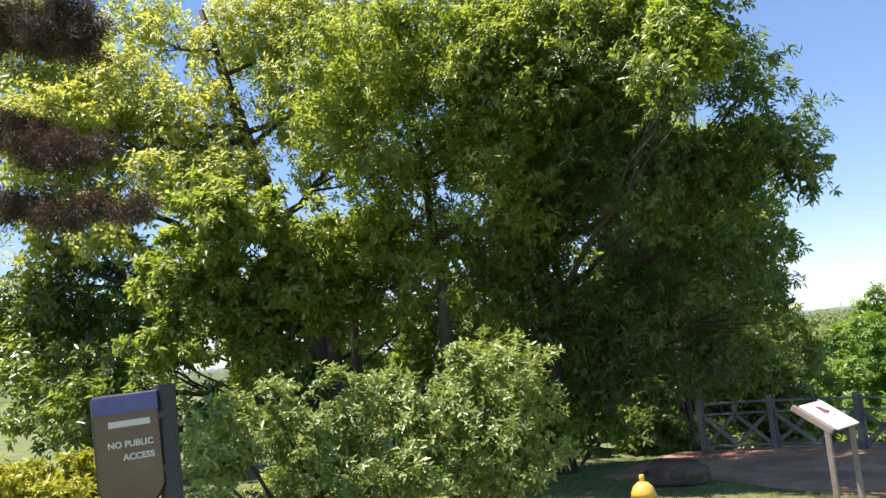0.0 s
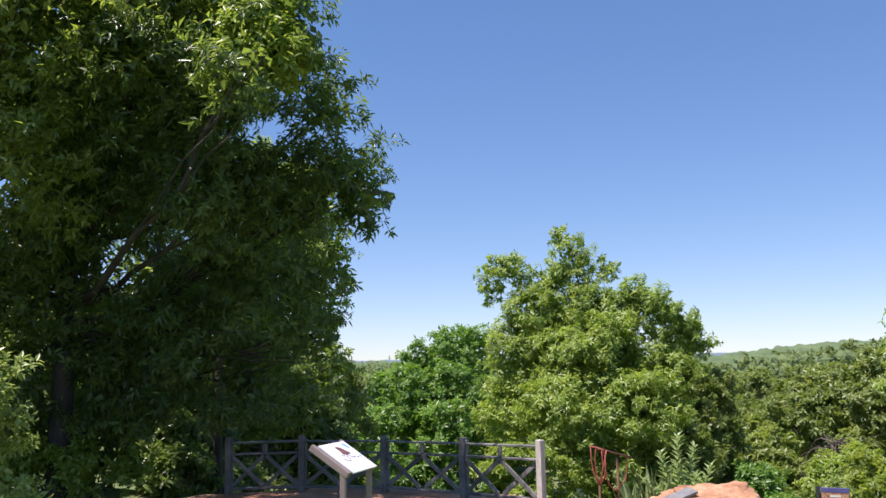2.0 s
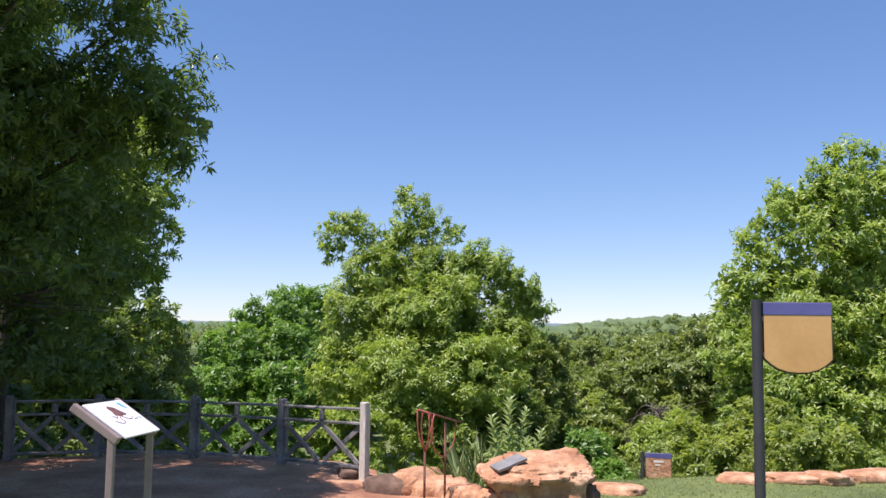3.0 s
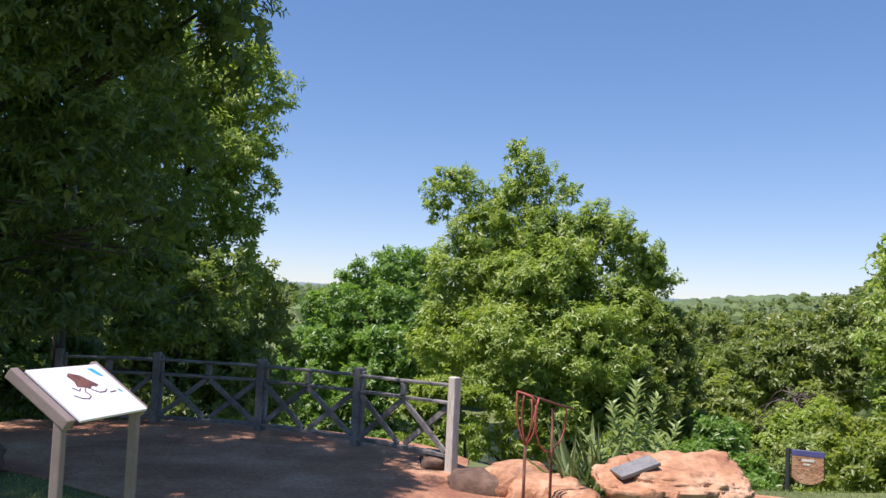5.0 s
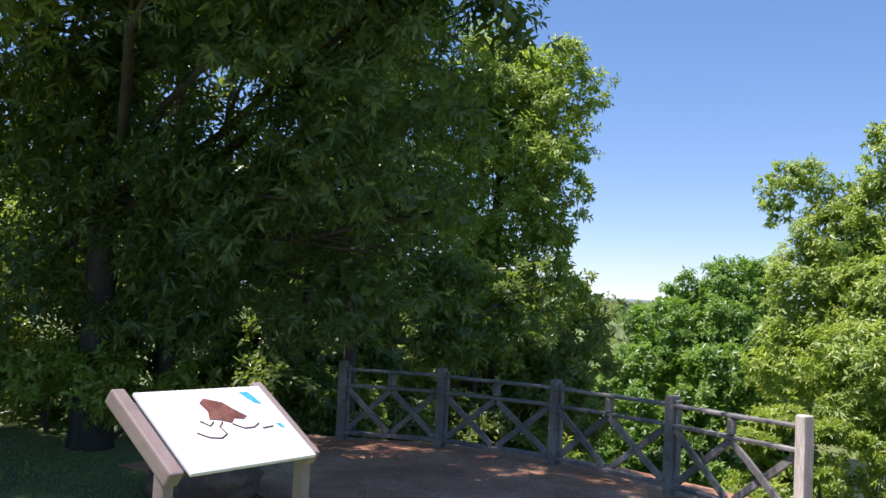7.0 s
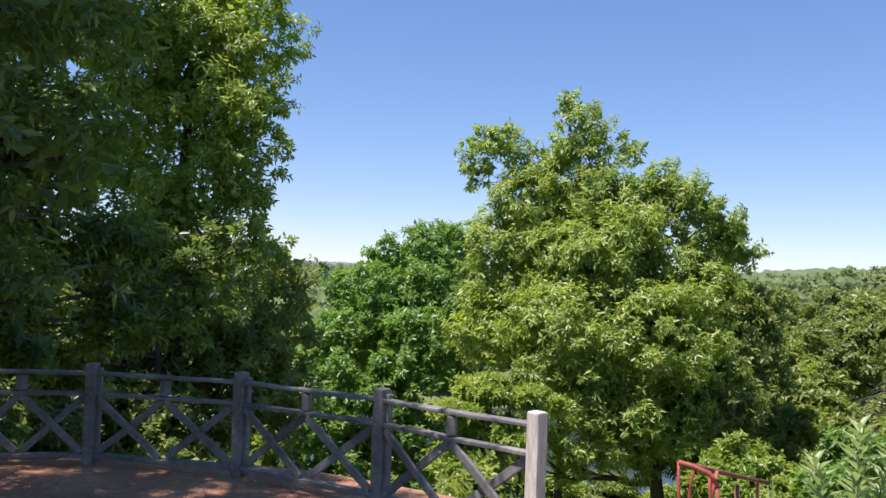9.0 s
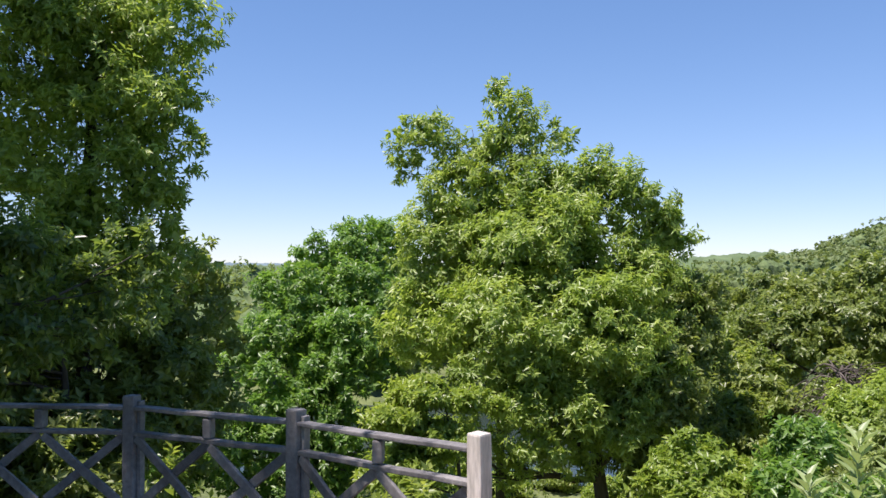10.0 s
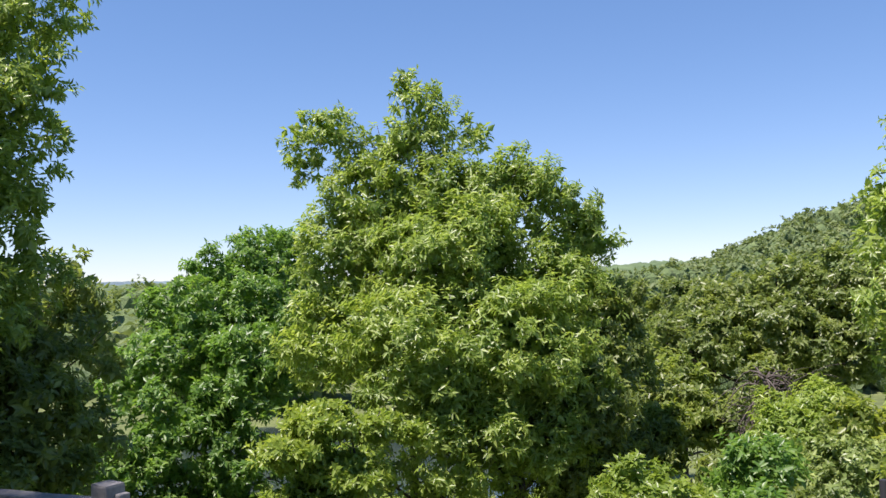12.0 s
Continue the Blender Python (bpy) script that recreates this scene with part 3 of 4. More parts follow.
shield_sign("direction_sign", (3.33, 6.58), 2.28, -14, 0.51, 0.56, TAN, "tall charcoal post with a tan shield-shaped sign", post=0.043, tilt=0.4)
shield_sign("access_sign", (-3.12, -0.50), 2.27, 58, 0.33, 0.62, BROWN, "brown shield-shaped sign with pale lettering on a dark post", mirror=True, post=0.06, tilt=-2.5,
            words=[("bar", 0.18, -0.15, 0.215, 0.034), ("NO PUBLIC", 0.295, -0.275, 0.0, 0.046), ("ACCESS", 0.295, -0.345, 0.0, 0.046)])
shield_sign("trail_sign", (4.86, 19.05), -0.66, -12, 0.56, 0.62, ROCK, "small weathered shield sign on the slope below the rocks", post=0.045,
            words=[("bar", 0.28, -0.17, 0.22, 0.05), ("bar", 0.26, -0.25, 0.12, 0.03)])


# ---- rocks ----
def rock(name, at, size, turn, material, label, seed, layers=0.0, ledge=0.0, sub=4, flat_top=0.0):
    bm = bmesh.new()
    bmesh.ops.create_icosphere(bm, subdivisions=sub, radius=1.0)
    for v in bm.verts:
        p = v.co.copy()
        q = Vector([math.copysign(abs(a) ** 0.62, a) for a in p])
        big = noise.noise(p * 0.9 + Vector((seed, 0, 0)))
        mid = noise.fractal(p * 2.3 + Vector((0, seed, 0)), 0.8, 2.1, 4)
        cell = noise.cell(q * 2.2 + Vector((seed, seed, 0)))
        crag = noise.ridged_multi_fractal(p * 1.6 + Vector((seed, 4, 1)), 0.9, 2.1, 4, 1.0, 2.0)
        q *= 0.92 + 0.22 * big + 0.10 * mid + 0.04 * cell + 0.06 * crag + 0.035 * noise.fractal(p * 7.0 + Vector((seed, 0, 3)), 0.9, 2.0, 3)
        if flat_top and q.z > 0.35:
            q.z = 0.35 + (q.z - 0.35) * 0.55 + flat_top * (q.x * 0.05 + q.y * 0.22)
        if layers:
            q *= 1 + layers * math.sin(q.z * 9 + 2 * noise.noise(p * 1.4 + Vector((seed, 2, 0))))
        if ledge and q.z < 0.35:
            f = 1 - ledge * smooth(0.35, -0.1, q.z) * (0.7 + 0.6 * noise.noise(p * 2.1 + Vector((seed, 9, 0))))
            q.x, q.y = q.x * f, q.y * f
        v.co = Vector((q.x * size[0], q.y * size[1], q.z * size[2]))
    bm.transform(pose(0, 0, 0, 0, 0, turn))
    ob = part(name, bm, material, smooth=True)
    ob.location = at
    return tagged(ob, label, "rock")


boulder = rock("boulder", (1.82, 10.12, 0.17), (0.66, 0.52, 0.46), 8, ROCK, "large red sandstone boulder carrying a bronze plaque", 4.3, 0.025, 0.2, 6, 1.0)


def rest_on(ob, x, y, spread):
    """Height and mean normal of a rock's top round (x, y)."""
    tree_of = BVHTree.FromPolygons([ob.location + v.co for v in ob.data.vertices], [tuple(p.vertices) for p in ob.data.polygons])
    hits = [tree_of.ray_cast(Vector((x + dx * spread, y + dy * spread, 5.0)), Vector((0, 0, -1))) for dx, dy in ((-1, -0.6), (1, -0.6), (1, 0.6), (-1, 0.6), (0, 0))]
    p = [h[0] for h in hits if h[0]]
    n = (p[1] - p[0]).cross(p[2] - p[0]).normalized() if len(p) == 5 else Vector((0, 0, 1))
    return max(q.z for q in p), n if n.z > 0 else -n


top_z, lie = rest_on(boulder, 1.45, 9.93, 0.14)
lie = (lie + Vector((-0.1, -0.15, 0.5))).normalized()
across = (Vector((0.9, 0.42, 0)) - lie * lie.dot(Vector((0.9, 0.42, 0)))).normalized()
turn_m = Matrix((across, lie.cross(across), lie)).transposed().to_4x4()
turn_m.translation = (1.45, 9.93, top_z - 0.012)
plaque = tagged(part("plaque", add_box(bmesh.new(), turn_m, 0.40, 0.25, 0.035, 0.006), BRONZE), "grey bronze plaque fixed to the boulder", "plaque")
for i, (x, y, sx, sy, sz, m) in enumerate([(-0.05, 11.0, 0.42, 0.3, 0.16, ROCK_DARK), (0.55, 10.95, 0.42, 0.34, 0.16, ROCK), (0.85, 10.55, 0.26, 0.22, 0.13, ROCK), (0.25, 11.25, 0.5, 0.3, 0.2, ROCK), (1.02, 10.15, 0.16, 0.14, 0.12, ROCK), (-0.75, 11.9, 0.4, 0.18, 0.08, ROCK_DARK)]):
    rock("rock", (x, y, ground_z(x, y) + sz * 0.45), (sx, sy, sz), 20 * i, m, "low weathered red rock at the terrace edge", 7.1 + i, 0.04, 0.0, 3)
for i, (x, y, sx, sz) in enumerate([(2.95, 11.2, 0.42, 0.07), (4.9, 12.1, 0.34, 0.07), (5.7, 12.2, 0.5, 0.07), (6.15, 12.1, 0.25, 0.11), (6.9, 12.4, 0.5, 0.1)]):
    rock("flat_rock", (x, y, ground_z(x, y) + sz * 0.4), (sx, 0.3, sz), 10 * i - 20, ROCK, "flat sandstone slab along the edge of the lawn", 17.7 + i, 0.03, 0.0, 3)
rock("rock", (1.22, 9.78, ground_z(1.22, 9.78) + 0.06), (0.17, 0.14, 0.14), 40, ROCK, "low weathered red rock at the terrace edge", 31.0, 0.02, 0.0, 4)
rock("rock", (1.45, 9.68, ground_z(1.45, 9.68) + 0.05), (0.11, 0.09, 0.16), 10, ROCK, "low weathered red rock at the terrace edge", 33.0, 0.02, 0.0, 4)
rock("rock", (2.42, 10.0, ground_z(2.42, 10.0) + 0.07), (0.12, 0.12, 0.2), 70, ROCK_DARK, "low weathered dark rock at the foot of the boulder", 35.0, 0.02, 0.0, 4)
rock("shaded_boulder", (-5.2, 9.35, 0.13), (0.52, 0.4, 0.19), 15, ROCK_DARK, "dark rounded boulder in the shade of the tree", 2.2, 0.02, 0.1, 4)


# ---- hydrant ----
def build_hydrant(x, y, top):
    g = ground_z(x, y)
    ob = empty("fire_hydrant", (x, y, g), "yellow fire hydrant with a domed bonnet on the lawn", "hydrant")
    h = top - g

    def lathe(name, prof, label=""):
        bm = bmesh.new()
        tube(bm, [(0, 0, z) for r, z in prof], [r for r, z in prof], 20)
        return part(name, bm, YELLOW, ob, label, smooth=True)

    lathe("barrel", [(0.14, -0.05), (0.14, 0.03), (0.10, 0.04), (0.095, h - 0.26), (0.13, h - 0.25), (0.13, h - 0.215)])
    lathe("bonnet", [(0.125, h - 0.215), (0.12, h - 0.17), (0.095, h - 0.115), (0.055, h - 0.075), (0.03, h - 0.065)])
    lathe("operating_nut", [(0.026, h - 0.07), (0.026, h - 0.01), (0.018, h)])
    for a in (0, 90, 180):
        bm = bmesh.new()
        tube(bm, [(0.07, 0, h - 0.36), (0.15, 0, h - 0.36), (0.155, 0, h - 0.36), (0.18, 0, h - 0.36)], [0.055, 0.055, 0.045, 0.02], 12)
        bm.transform(pose(0, 0, 0, 0, 0, a + 20))
        part("nozzle_cap", bm, YELLOW, ob, smooth=True)


build_hydrant(-3.09, 4.54, 0.96)


# ---- red metal railing-like sculpture ----
def build_red():
    foot = Vector((0.34, 9.95, ground_z(0.34, 9.95)))
    ob = empty("metal_sculpture", foot, "red metal branching frame of rods on slim posts", "sculpture")
    tip = Vector((0.34, 9.95, 1.07)) - foot
    near = [tip, tip + Vector((0.07, -0.02, -0.012)), tip + Vector((0.14, -0.035, -0.035)), tip + Vector((0.18, -0.03, -0.09))]
    part("rail", tube(bmesh.new(), near, [0.0125] * 4, 8), RED_METAL, ob, "bright red curved rail", smooth=True)
    back = [tip, tip + Vector((0.16, 0.18, -0.06)), tip + Vector((0.34, 0.41, -0.135)), tip + Vector((0.53, 0.65, -0.21))]
    part("rail", tube(bmesh.new(), back, [0.0115] * 4, 8), RUST, ob, "brown rusted rail", smooth=True)
    stem = Vector((tip.x + 0.095, tip.y + 0.0, tip.z - 0.5))
    part("post", tube(bmesh.new(), [stem, (stem.x, stem.y, -0.1)], [0.014, 0.015], 8), RUST, ob, smooth=True)
    stem2 = Vector((tip.x + 0.33, tip.y + 0.40, tip.z - 0.6))
    part("post", tube(bmesh.new(), [stem2 + Vector((0, 0, 0.42)), (stem2.x, stem2.y, -0.3)], [0.013, 0.014], 8), RUST, ob, smooth=True)
    for s, e, bow in ((stem, near[0], (-0.03, 0, -0.04)), (stem, near[1], (-0.03, 0.02, 0.0)), (stem, near[2], (0.03, 0, -0.02)), (stem, near[3], (0.04, 0, -0.05)), (stem, tip + Vector((0.2, 0.16, -0.06)), (0, 0.03, -0.02)),
                      (stem2 + Vector((-0.0, 0, -0.02)), tip + Vector((0.18, 0.2, -0.08)), (-0.06, -0.05, -0.13)), (stem2, tip + Vector((0.46, 0.56, -0.18)), (0.04, 0.04, -0.06))):
        a, b = Vector(s), Vector(e)
        pts = [a.lerp(b, t) + Vector(bow) * math.sin(math.pi * t) for t in (0, 0.2, 0.4, 0.6, 0.8, 1)]
        part("prong", tube(bmesh.new(), pts, [0.0085] * 6, 7), RED_METAL, ob, smooth=True)


build_red()


# ---- trees and shrubs: lumps of each crown as x, y, z, radius ----
MID_CROWN = [
    (-1.54, 29.8, 6.95, 0.38), (-1.2, 29.8, 6.37, 0.7), (-0.61, 29.9, 5.65, 0.85), (0.35, 29.8, 5.7, 0.42), (-4.25, 29.9, 5.85, 0.52),
    (-3.3, 29.9, 5.65, 0.78), (-2.09, 29.8, 5.3, 0.85), (-4.15, 30.0, 4.95, 0.55), (-2.48, 29.6, 4.0, 1.1), (-0.84, 29.5, 4.0, 1.35),
    (0.89, 29.6, 3.95, 1.05), (1.2, 29.7, 4.5, 0.75), (1.85, 29.8, 4.25, 0.75), (2.65, 29.9, 3.75, 0.74), (2.95, 30.0, 2.87, 0.72), (0.17, 29.2, 2.85, 1.0), (1.67, 29.8, 3.3, 0.42),
    (2.75, 30.44, 3.0, 0.95), (-0.29, 28.62, 2.18, 1.81), (-2.87, 29.95, 2.31, 1.53), (2.3, 29.5, 1.46, 1.34), (-3.33, 28.88, 0.59, 1.24),
    (-1.11, 27.59, 0.29, 1.74), (1.01, 27.59, 0.34, 1.74), (-0.09, 27.2, -1.5, 1.38), (1.7, 27.6, -1.6, 1.05), (-2.36, 27.6, -2.5, 0.94), (0.6, 28.6, -2.7, 0.75), (-1.01, 28.1, -2.8, 0.7),
]
MID_SHADED_CROWN = [
    (3.26, 29.89, 0.39, 1.37), (4.0, 30.28, 1.32, 0.69), (2.33, 28.6, -1.13, 1.6), (3.8, 30.32, -1.04, 0.99), (2.7, 29.0, -2.8, 1.3),
    (4.19, 30.76, -2.67, 1.02), (1.31, 30.08, -1.41, 1.14), (3.24, 30.9, 1.45, 0.84),
]
FENCE_SHRUBS = [
    (-7.32, 13.18, 0.14, 0.56), (-7.36, 14.48, -0.14, 0.49), (-7.29, 12.51, 0.36, 0.57), (-7.45, 15.92, -0.46, 0.45), (-7.84, 14.06, 0.68, 0.49),
    (-7.59, 12.92, 0.92, 0.52),
]
COOL_CROWN = [
    (-8.55, 43.26, 2.97, 1.53), (-10.14, 41.51, 2.4, 1.24), (-7.3, 44.85, 3.03, 1.45), (-10.28, 38.86, 0.99, 1.5), (-7.95, 40.83, 0.76, 1.91),
    (-10.67, 36.73, -0.67, 1.31), (-8.03, 37.52, -1.3, 1.97), (-9.25, 35.83, -2.4, 1.58), (-6.73, 39.76, -1.24, 1.73), (-11.02, 35.96, -1.65, 0.97),
    (-7.86, 36.22, -3.43, 1.48), (-9.97, 34.96, -3.89, 1.67), (-7.48, 35.7, -5.13, 1.68), (-11.32, 33.7, -3.91, 1.63), (-12.38, 32.58, -4.84, 1.81),
    (-5.98, 37.36, -3.96, 1.3), (-9.15, 34.49, -5.71, 1.65), (-9.69, 41.84, 0.94, 1.74), (-8.27, 43.22, 2.21, 1.53), (-9.31, 38.83, -0.34, 1.71),
    (-8.49, 41.11, 0.02, 1.94),
]
LIME_CROWN = [
    (-2.41, 21.94, -0.29, 0.54), (-1.61, 22.04, -0.38, 0.43), (-2.84, 21.67, -0.68, 0.48), (-2.18, 21.97, -1.13, 0.6), (-1.04, 22.29, -0.55, 0.31),
    (-2.67, 21.7, -1.63, 0.65),
]
TALL_CROWN = [
    (-9.6, 25.93, 8.06, 1.53), (-10.38, 25.54, 6.0, 1.8), (-8.93, 25.69, 6.44, 0.88), (-9.65, 25.35, 4.17, 1.31), (-8.28, 25.44, 5.07, 0.4),
    (-8.82, 25.19, 2.94, 0.63), (-10.99, 25.2, 3.19, 1.77), (-11.83, 25.87, 8.09, 2.08), (-11.3, 26.17, 7.7, 1.9), (-13.28, 26.14, 5.13, 2.11),
    (-9.98, 26.31, 8.7, 1.05), (-9.93, 25.21, 1.57, 1.3), (-9.47, 26.0, 2.13, 1.11), (-10.85, 25.28, 1.96, 1.48), (-12.19, 25.06, 2.35, 1.66),
    (-9.9, 25.79, 5.34, 1.2),
]
LOW_WOOD = [
    (-10.23, 30.04, 2.03, 0.96), (-9.67, 30.27, 0.86, 0.87), (-10.58, 28.79, 0.57, 1.43), (-9.06, 29.43, -0.07, 0.67), (-11.17, 27.38, 0.17, 1.61),
    (-9.83, 26.93, -0.78, 1.4), (-11.96, 25.79, -0.44, 1.55), (-9.02, 28.38, -1.39, 0.98), (-12.46, 24.28, 0.22, 1.63), (-10.76, 25.33, -1.72, 1.35),
    (-11.47, 23.73, -1.73, 1.43), (-10.03, 24.59, -2.86, 1.45), (-11.98, 22.16, -0.77, 1.35), (-9.2, 26.67, -2.31, 1.08), (-10.72, 23.03, -2.77, 1.38),
    (-11.64, 21.79, -2.4, 1.34),
]
BACK_WOOD = [
    (-13.29, 19.92, 2.01, 1.21), (-12.88, 21.59, 1.54, 1.27), (-12.23, 23.31, 0.86, 1.11), (-12.1, 19.64, 0.64, 1.15), (-11.66, 21.26, 0.32, 1.08),
    (-13.49, 19.74, 3.09, 1.21), (-11.75, 23.63, -0.12, 0.82),
]
DARK_CROWN = [
    (-4.2, 8.79, 7.9, 1.07), (-3.15, 8.16, 6.61, 0.56), (-3.43, 7.28, 5.72, 0.62), (-3.15, 10.5, 5.15, 0.62), (-3.1, 10.7, 4.5, 0.42), (-2.6, 9.8, 4.6, 0.42), (-3.0, 9.6, 5.0, 0.5), (-3.49, 10.17, 6.07, 0.68),
    (-3.94, 10.0, 4.7, 0.93), (-3.67, 10.74, 3.69, 0.53), (-3.97, 11.06, 2.71, 0.55), (-4.57, 10.27, 3.34, 1.0), (-4.75, 9.08, 4.62, 1.03),
    (-5.16, 8.29, 6.36, 1.19), (-6.68, 8.49, 7.74, 1.19), (-8.0, 8.73, 6.43, 0.93), (-6.74, 9.42, 4.86, 1.23), (-9.06, 8.46, 7.74, 0.99),
    (-7.9, 9.57, 3.57, 1.18), (-6.0, 10.11, 2.77, 1.03), (-5.12, 11.23, 1.99, 0.88), (-6.77, 10.35, 1.87, 0.98), (-8.33, 9.75, 2.02, 0.91),
]
# lobes of the dark tree whose sunlight is put into a lime leaf colour
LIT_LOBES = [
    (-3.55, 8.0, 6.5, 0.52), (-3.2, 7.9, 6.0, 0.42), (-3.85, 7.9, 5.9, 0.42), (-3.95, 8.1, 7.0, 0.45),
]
DARK_CROWN_WEST = [
    (-8.41, 6.45, 7.23, 1.06), (-9.48, 6.79, 6.19, 0.96), (-8.02, 6.97, 6.05, 0.95), (-8.87, 7.41, 4.8, 0.99), (-10.06, 7.63, 4.08, 0.94),
    (-8.68, 8.25, 3.79, 1.01), (-6.94, 7.86, 4.95, 1.02), (-6.43, 7.49, 6.65, 1.1), (-5.24, 7.68, 6.95, 0.98), (-7.56, 7.25, 7.62, 0.97),
]
SHADE_WOOD = [
    (-9.35, 10.71, 0.68, 0.84), (-9.58, 12.04, 1.11, 0.86), (-9.63, 11.18, 2.3, 0.87), (-9.15, 13.26, 0.61, 0.75), (-9.06, 14.71, 0.96, 0.91),
    (-8.65, 16.31, 0.77, 0.86), (-8.2, 18.41, 0.99, 0.88), (-7.65, 19.85, 1.27, 0.87), (-9.78, 13.33, 2.12, 0.97), (-9.63, 14.87, 2.63, 1.04),
    (-9.21, 16.52, 2.24, 1.11), (-8.46, 18.25, 2.14, 0.94), (-8.79, 10.63, 0.01, 0.49), (-9.15, 12.53, -0.04, 0.55), (-7.35, 20.56, 2.05, 0.64), (-9.8, 17.0, 4.4, 1.1), (-8.6, 17.0, 4.1, 0.9), (-8.9, 17.0, 2.9, 0.9), (-10.0, 17.0, 3.4, 1.1),
]
VALLEY_TREES = [
    (7.96, 50.47, 0.18, 1.57), (10.19, 48.08, 0.63, 1.51), (11.37, 43.75, 0.33, 1.48), (6.27, 42.62, -1.22, 1.48), (8.12, 40.33, -1.06, 1.7),
    (9.23, 36.03, -1.7, 1.28), (11.64, 39.56, -0.51, 1.55), (5.86, 32.59, -1.98, 1.15), (7.31, 32.34, -2.17, 1.03), (7.06, 54.61, -0.39, 1.35),
]
EDGE_CROWN = [
    (-10.42, 5.01, 4.72, 0.86), (-10.19, 6.15, 4.58, 0.79), (-11.14, 4.84, 3.71, 0.88), (-10.9, 6.06, 3.51, 1.01), (-11.02, 4.07, 2.83, 0.56),
    (-10.57, 7.26, 3.47, 0.94), (-11.08, 5.81, 2.57, 0.81), (-10.06, 7.82, 4.45, 0.84), (-10.56, 4.82, 5.27, 0.48),
]
YELLOW_CROWN = [
    (-15.66, 6.01, 8.42, 1.21), (-14.58, 6.87, 7.46, 1.29), (-14.18, 8.36, 9.84, 1.24), (-13.23, 9.53, 10.28, 1.25), (-13.07, 8.96, 8.36, 1.18),
    (-16.19, 7.11, 10.53, 0.87), (-13.76, 7.22, 6.49, 0.99), (-12.46, 9.64, 7.18, 1.16), (-12.75, 10.79, 9.63, 1.26), (-17.12, 5.3, 9.54, 1.43),
    (-16.29, 4.7, 7.02, 1.45), (-14.9, 4.9, 7.8, 0.8), (-16.9, 4.9, 5.4, 1.0), (-14.0, 4.9, 5.3, 0.8), (-13.4, 5.8, 6.1, 0.8),
]
UNDER_WOOD = [
    (-16.58, 6.42, 4.09, 1.62), (-17.21, 5.1, 3.47, 1.61), (-14.28, 11.36, 3.3, 1.27), (-13.14, 12.49, 2.62, 1.27), (-13.49, 9.23, 2.06, 1.15),
    (-12.23, 14.56, 3.05, 1.62), (-11.01, 10.38, 1.15, 1.09), (-13.85, 7.09, 1.57, 1.09), (-15.71, 5.92, 1.53, 1.28), (-10.29, 12.27, 4.85, 1.16),
    (-11.55, 11.24, 3.57, 1.15), (-9.26, 11.78, 2.37, 1.09), (-8.92, 13.21, 3.29, 1.02), (-15.52, 3.97, 2.55, 0.97), (-14.4, 4.04, 1.91, 1.03),
    (-17.51, 4.37, 3.51, 1.08), (-15.08, 4.96, 2.46, 0.73), (-14.02, 4.84, 2.42, 0.8), (-14.63, 5.81, 2.91, 0.85), (-13.35, 3.93, 1.9, 0.75),
    (-12.41, 4.66, 1.98, 0.62), (-14.81, 5.47, 3.05, 0.73), (-14.2, 13.6, 2.0, 1.1), (-12.8, 13.8, 1.5, 1.0), (-15.6, 12.8, 2.2, 1.2),
]
BUSH_LUMPS = [
    (-5.13, 1.19, 1.86, 0.38), (-5.04, 1.67, 1.95, 0.29), (-4.95, 0.93, 1.53, 0.3), (-4.99, 2.36, 1.87, 0.33), (-4.92, 1.98, 1.45, 0.48),
    (-4.87, 2.92, 1.85, 0.37), (-4.61, 3.04, 1.72, 0.4), (-4.58, 2.79, 1.28, 0.44), (-4.34, 3.8, 1.91, 0.47), (-4.12, 4.1, 1.94, 0.39),
    (-4.35, 3.54, 1.43, 0.55), (-4.03, 4.05, 1.31, 0.42),
]
HEDGE_LUMPS = [
    (-3.91, -0.7, 1.79, 0.14), (-3.91, -0.94, 1.8, 0.14), (-3.89, -1.18, 1.81, 0.15), (-3.77, -1.42, 1.86, 0.16), (-3.88, -0.63, 1.61, 0.15),
    (-3.69, -0.94, 1.62, 0.18),
]
RIGHT_CROWN = [
    (13.49, 27.29, 7.04, 1.58), (11.99, 28.76, 6.56, 0.97), (12.45, 27.73, 5.05, 1.88), (10.63, 28.39, 4.77, 1.04), (9.79, 28.65, 3.63, 0.94),
    (11.09, 27.39, 2.62, 2.03), (9.62, 27.03, 0.99, 1.48), (12.94, 27.53, 2.78, 2.08), (15.28, 28.22, 5.82, 2.64), (10.81, 26.64, -0.41, 1.98),
    (12.77, 26.73, -0.08, 2.23), (14.98, 27.48, 1.66, 2.56), (9.46, 26.35, -1.24, 1.16), (13.82, 26.26, -1.41, 2.24), (9.9, 28.0, 3.9, 0.75), (10.5, 28.0, 5.0, 0.8), (11.2, 28.0, 6.0, 0.85), (12.0, 28.0, 6.7, 0.85), (9.4, 28.0, 2.5, 0.8),
]
PINE_BOUGHS = [
    (-6.17, 0.0, 5.5, 0.24), (-5.55, 0.0, 5.2, 0.17), (-5.12, 0.0, 5.28, 0.17), (-5.0, 0.0, 5.0, 0.15), (-6.36, 0.0, 4.6, 0.2), (-5.75, 0.0, 4.3, 0.18),
    (-5.25, 0.0, 4.16, 0.14), (-4.7, 0.0, 4.1, 0.12), (-6.18, 0.0, 3.9, 0.17), (-5.45, 0.0, 3.7, 0.15), (-4.9, 0.0, 3.64, 0.14), (-4.35, 0.0, 3.55, 0.12),
]
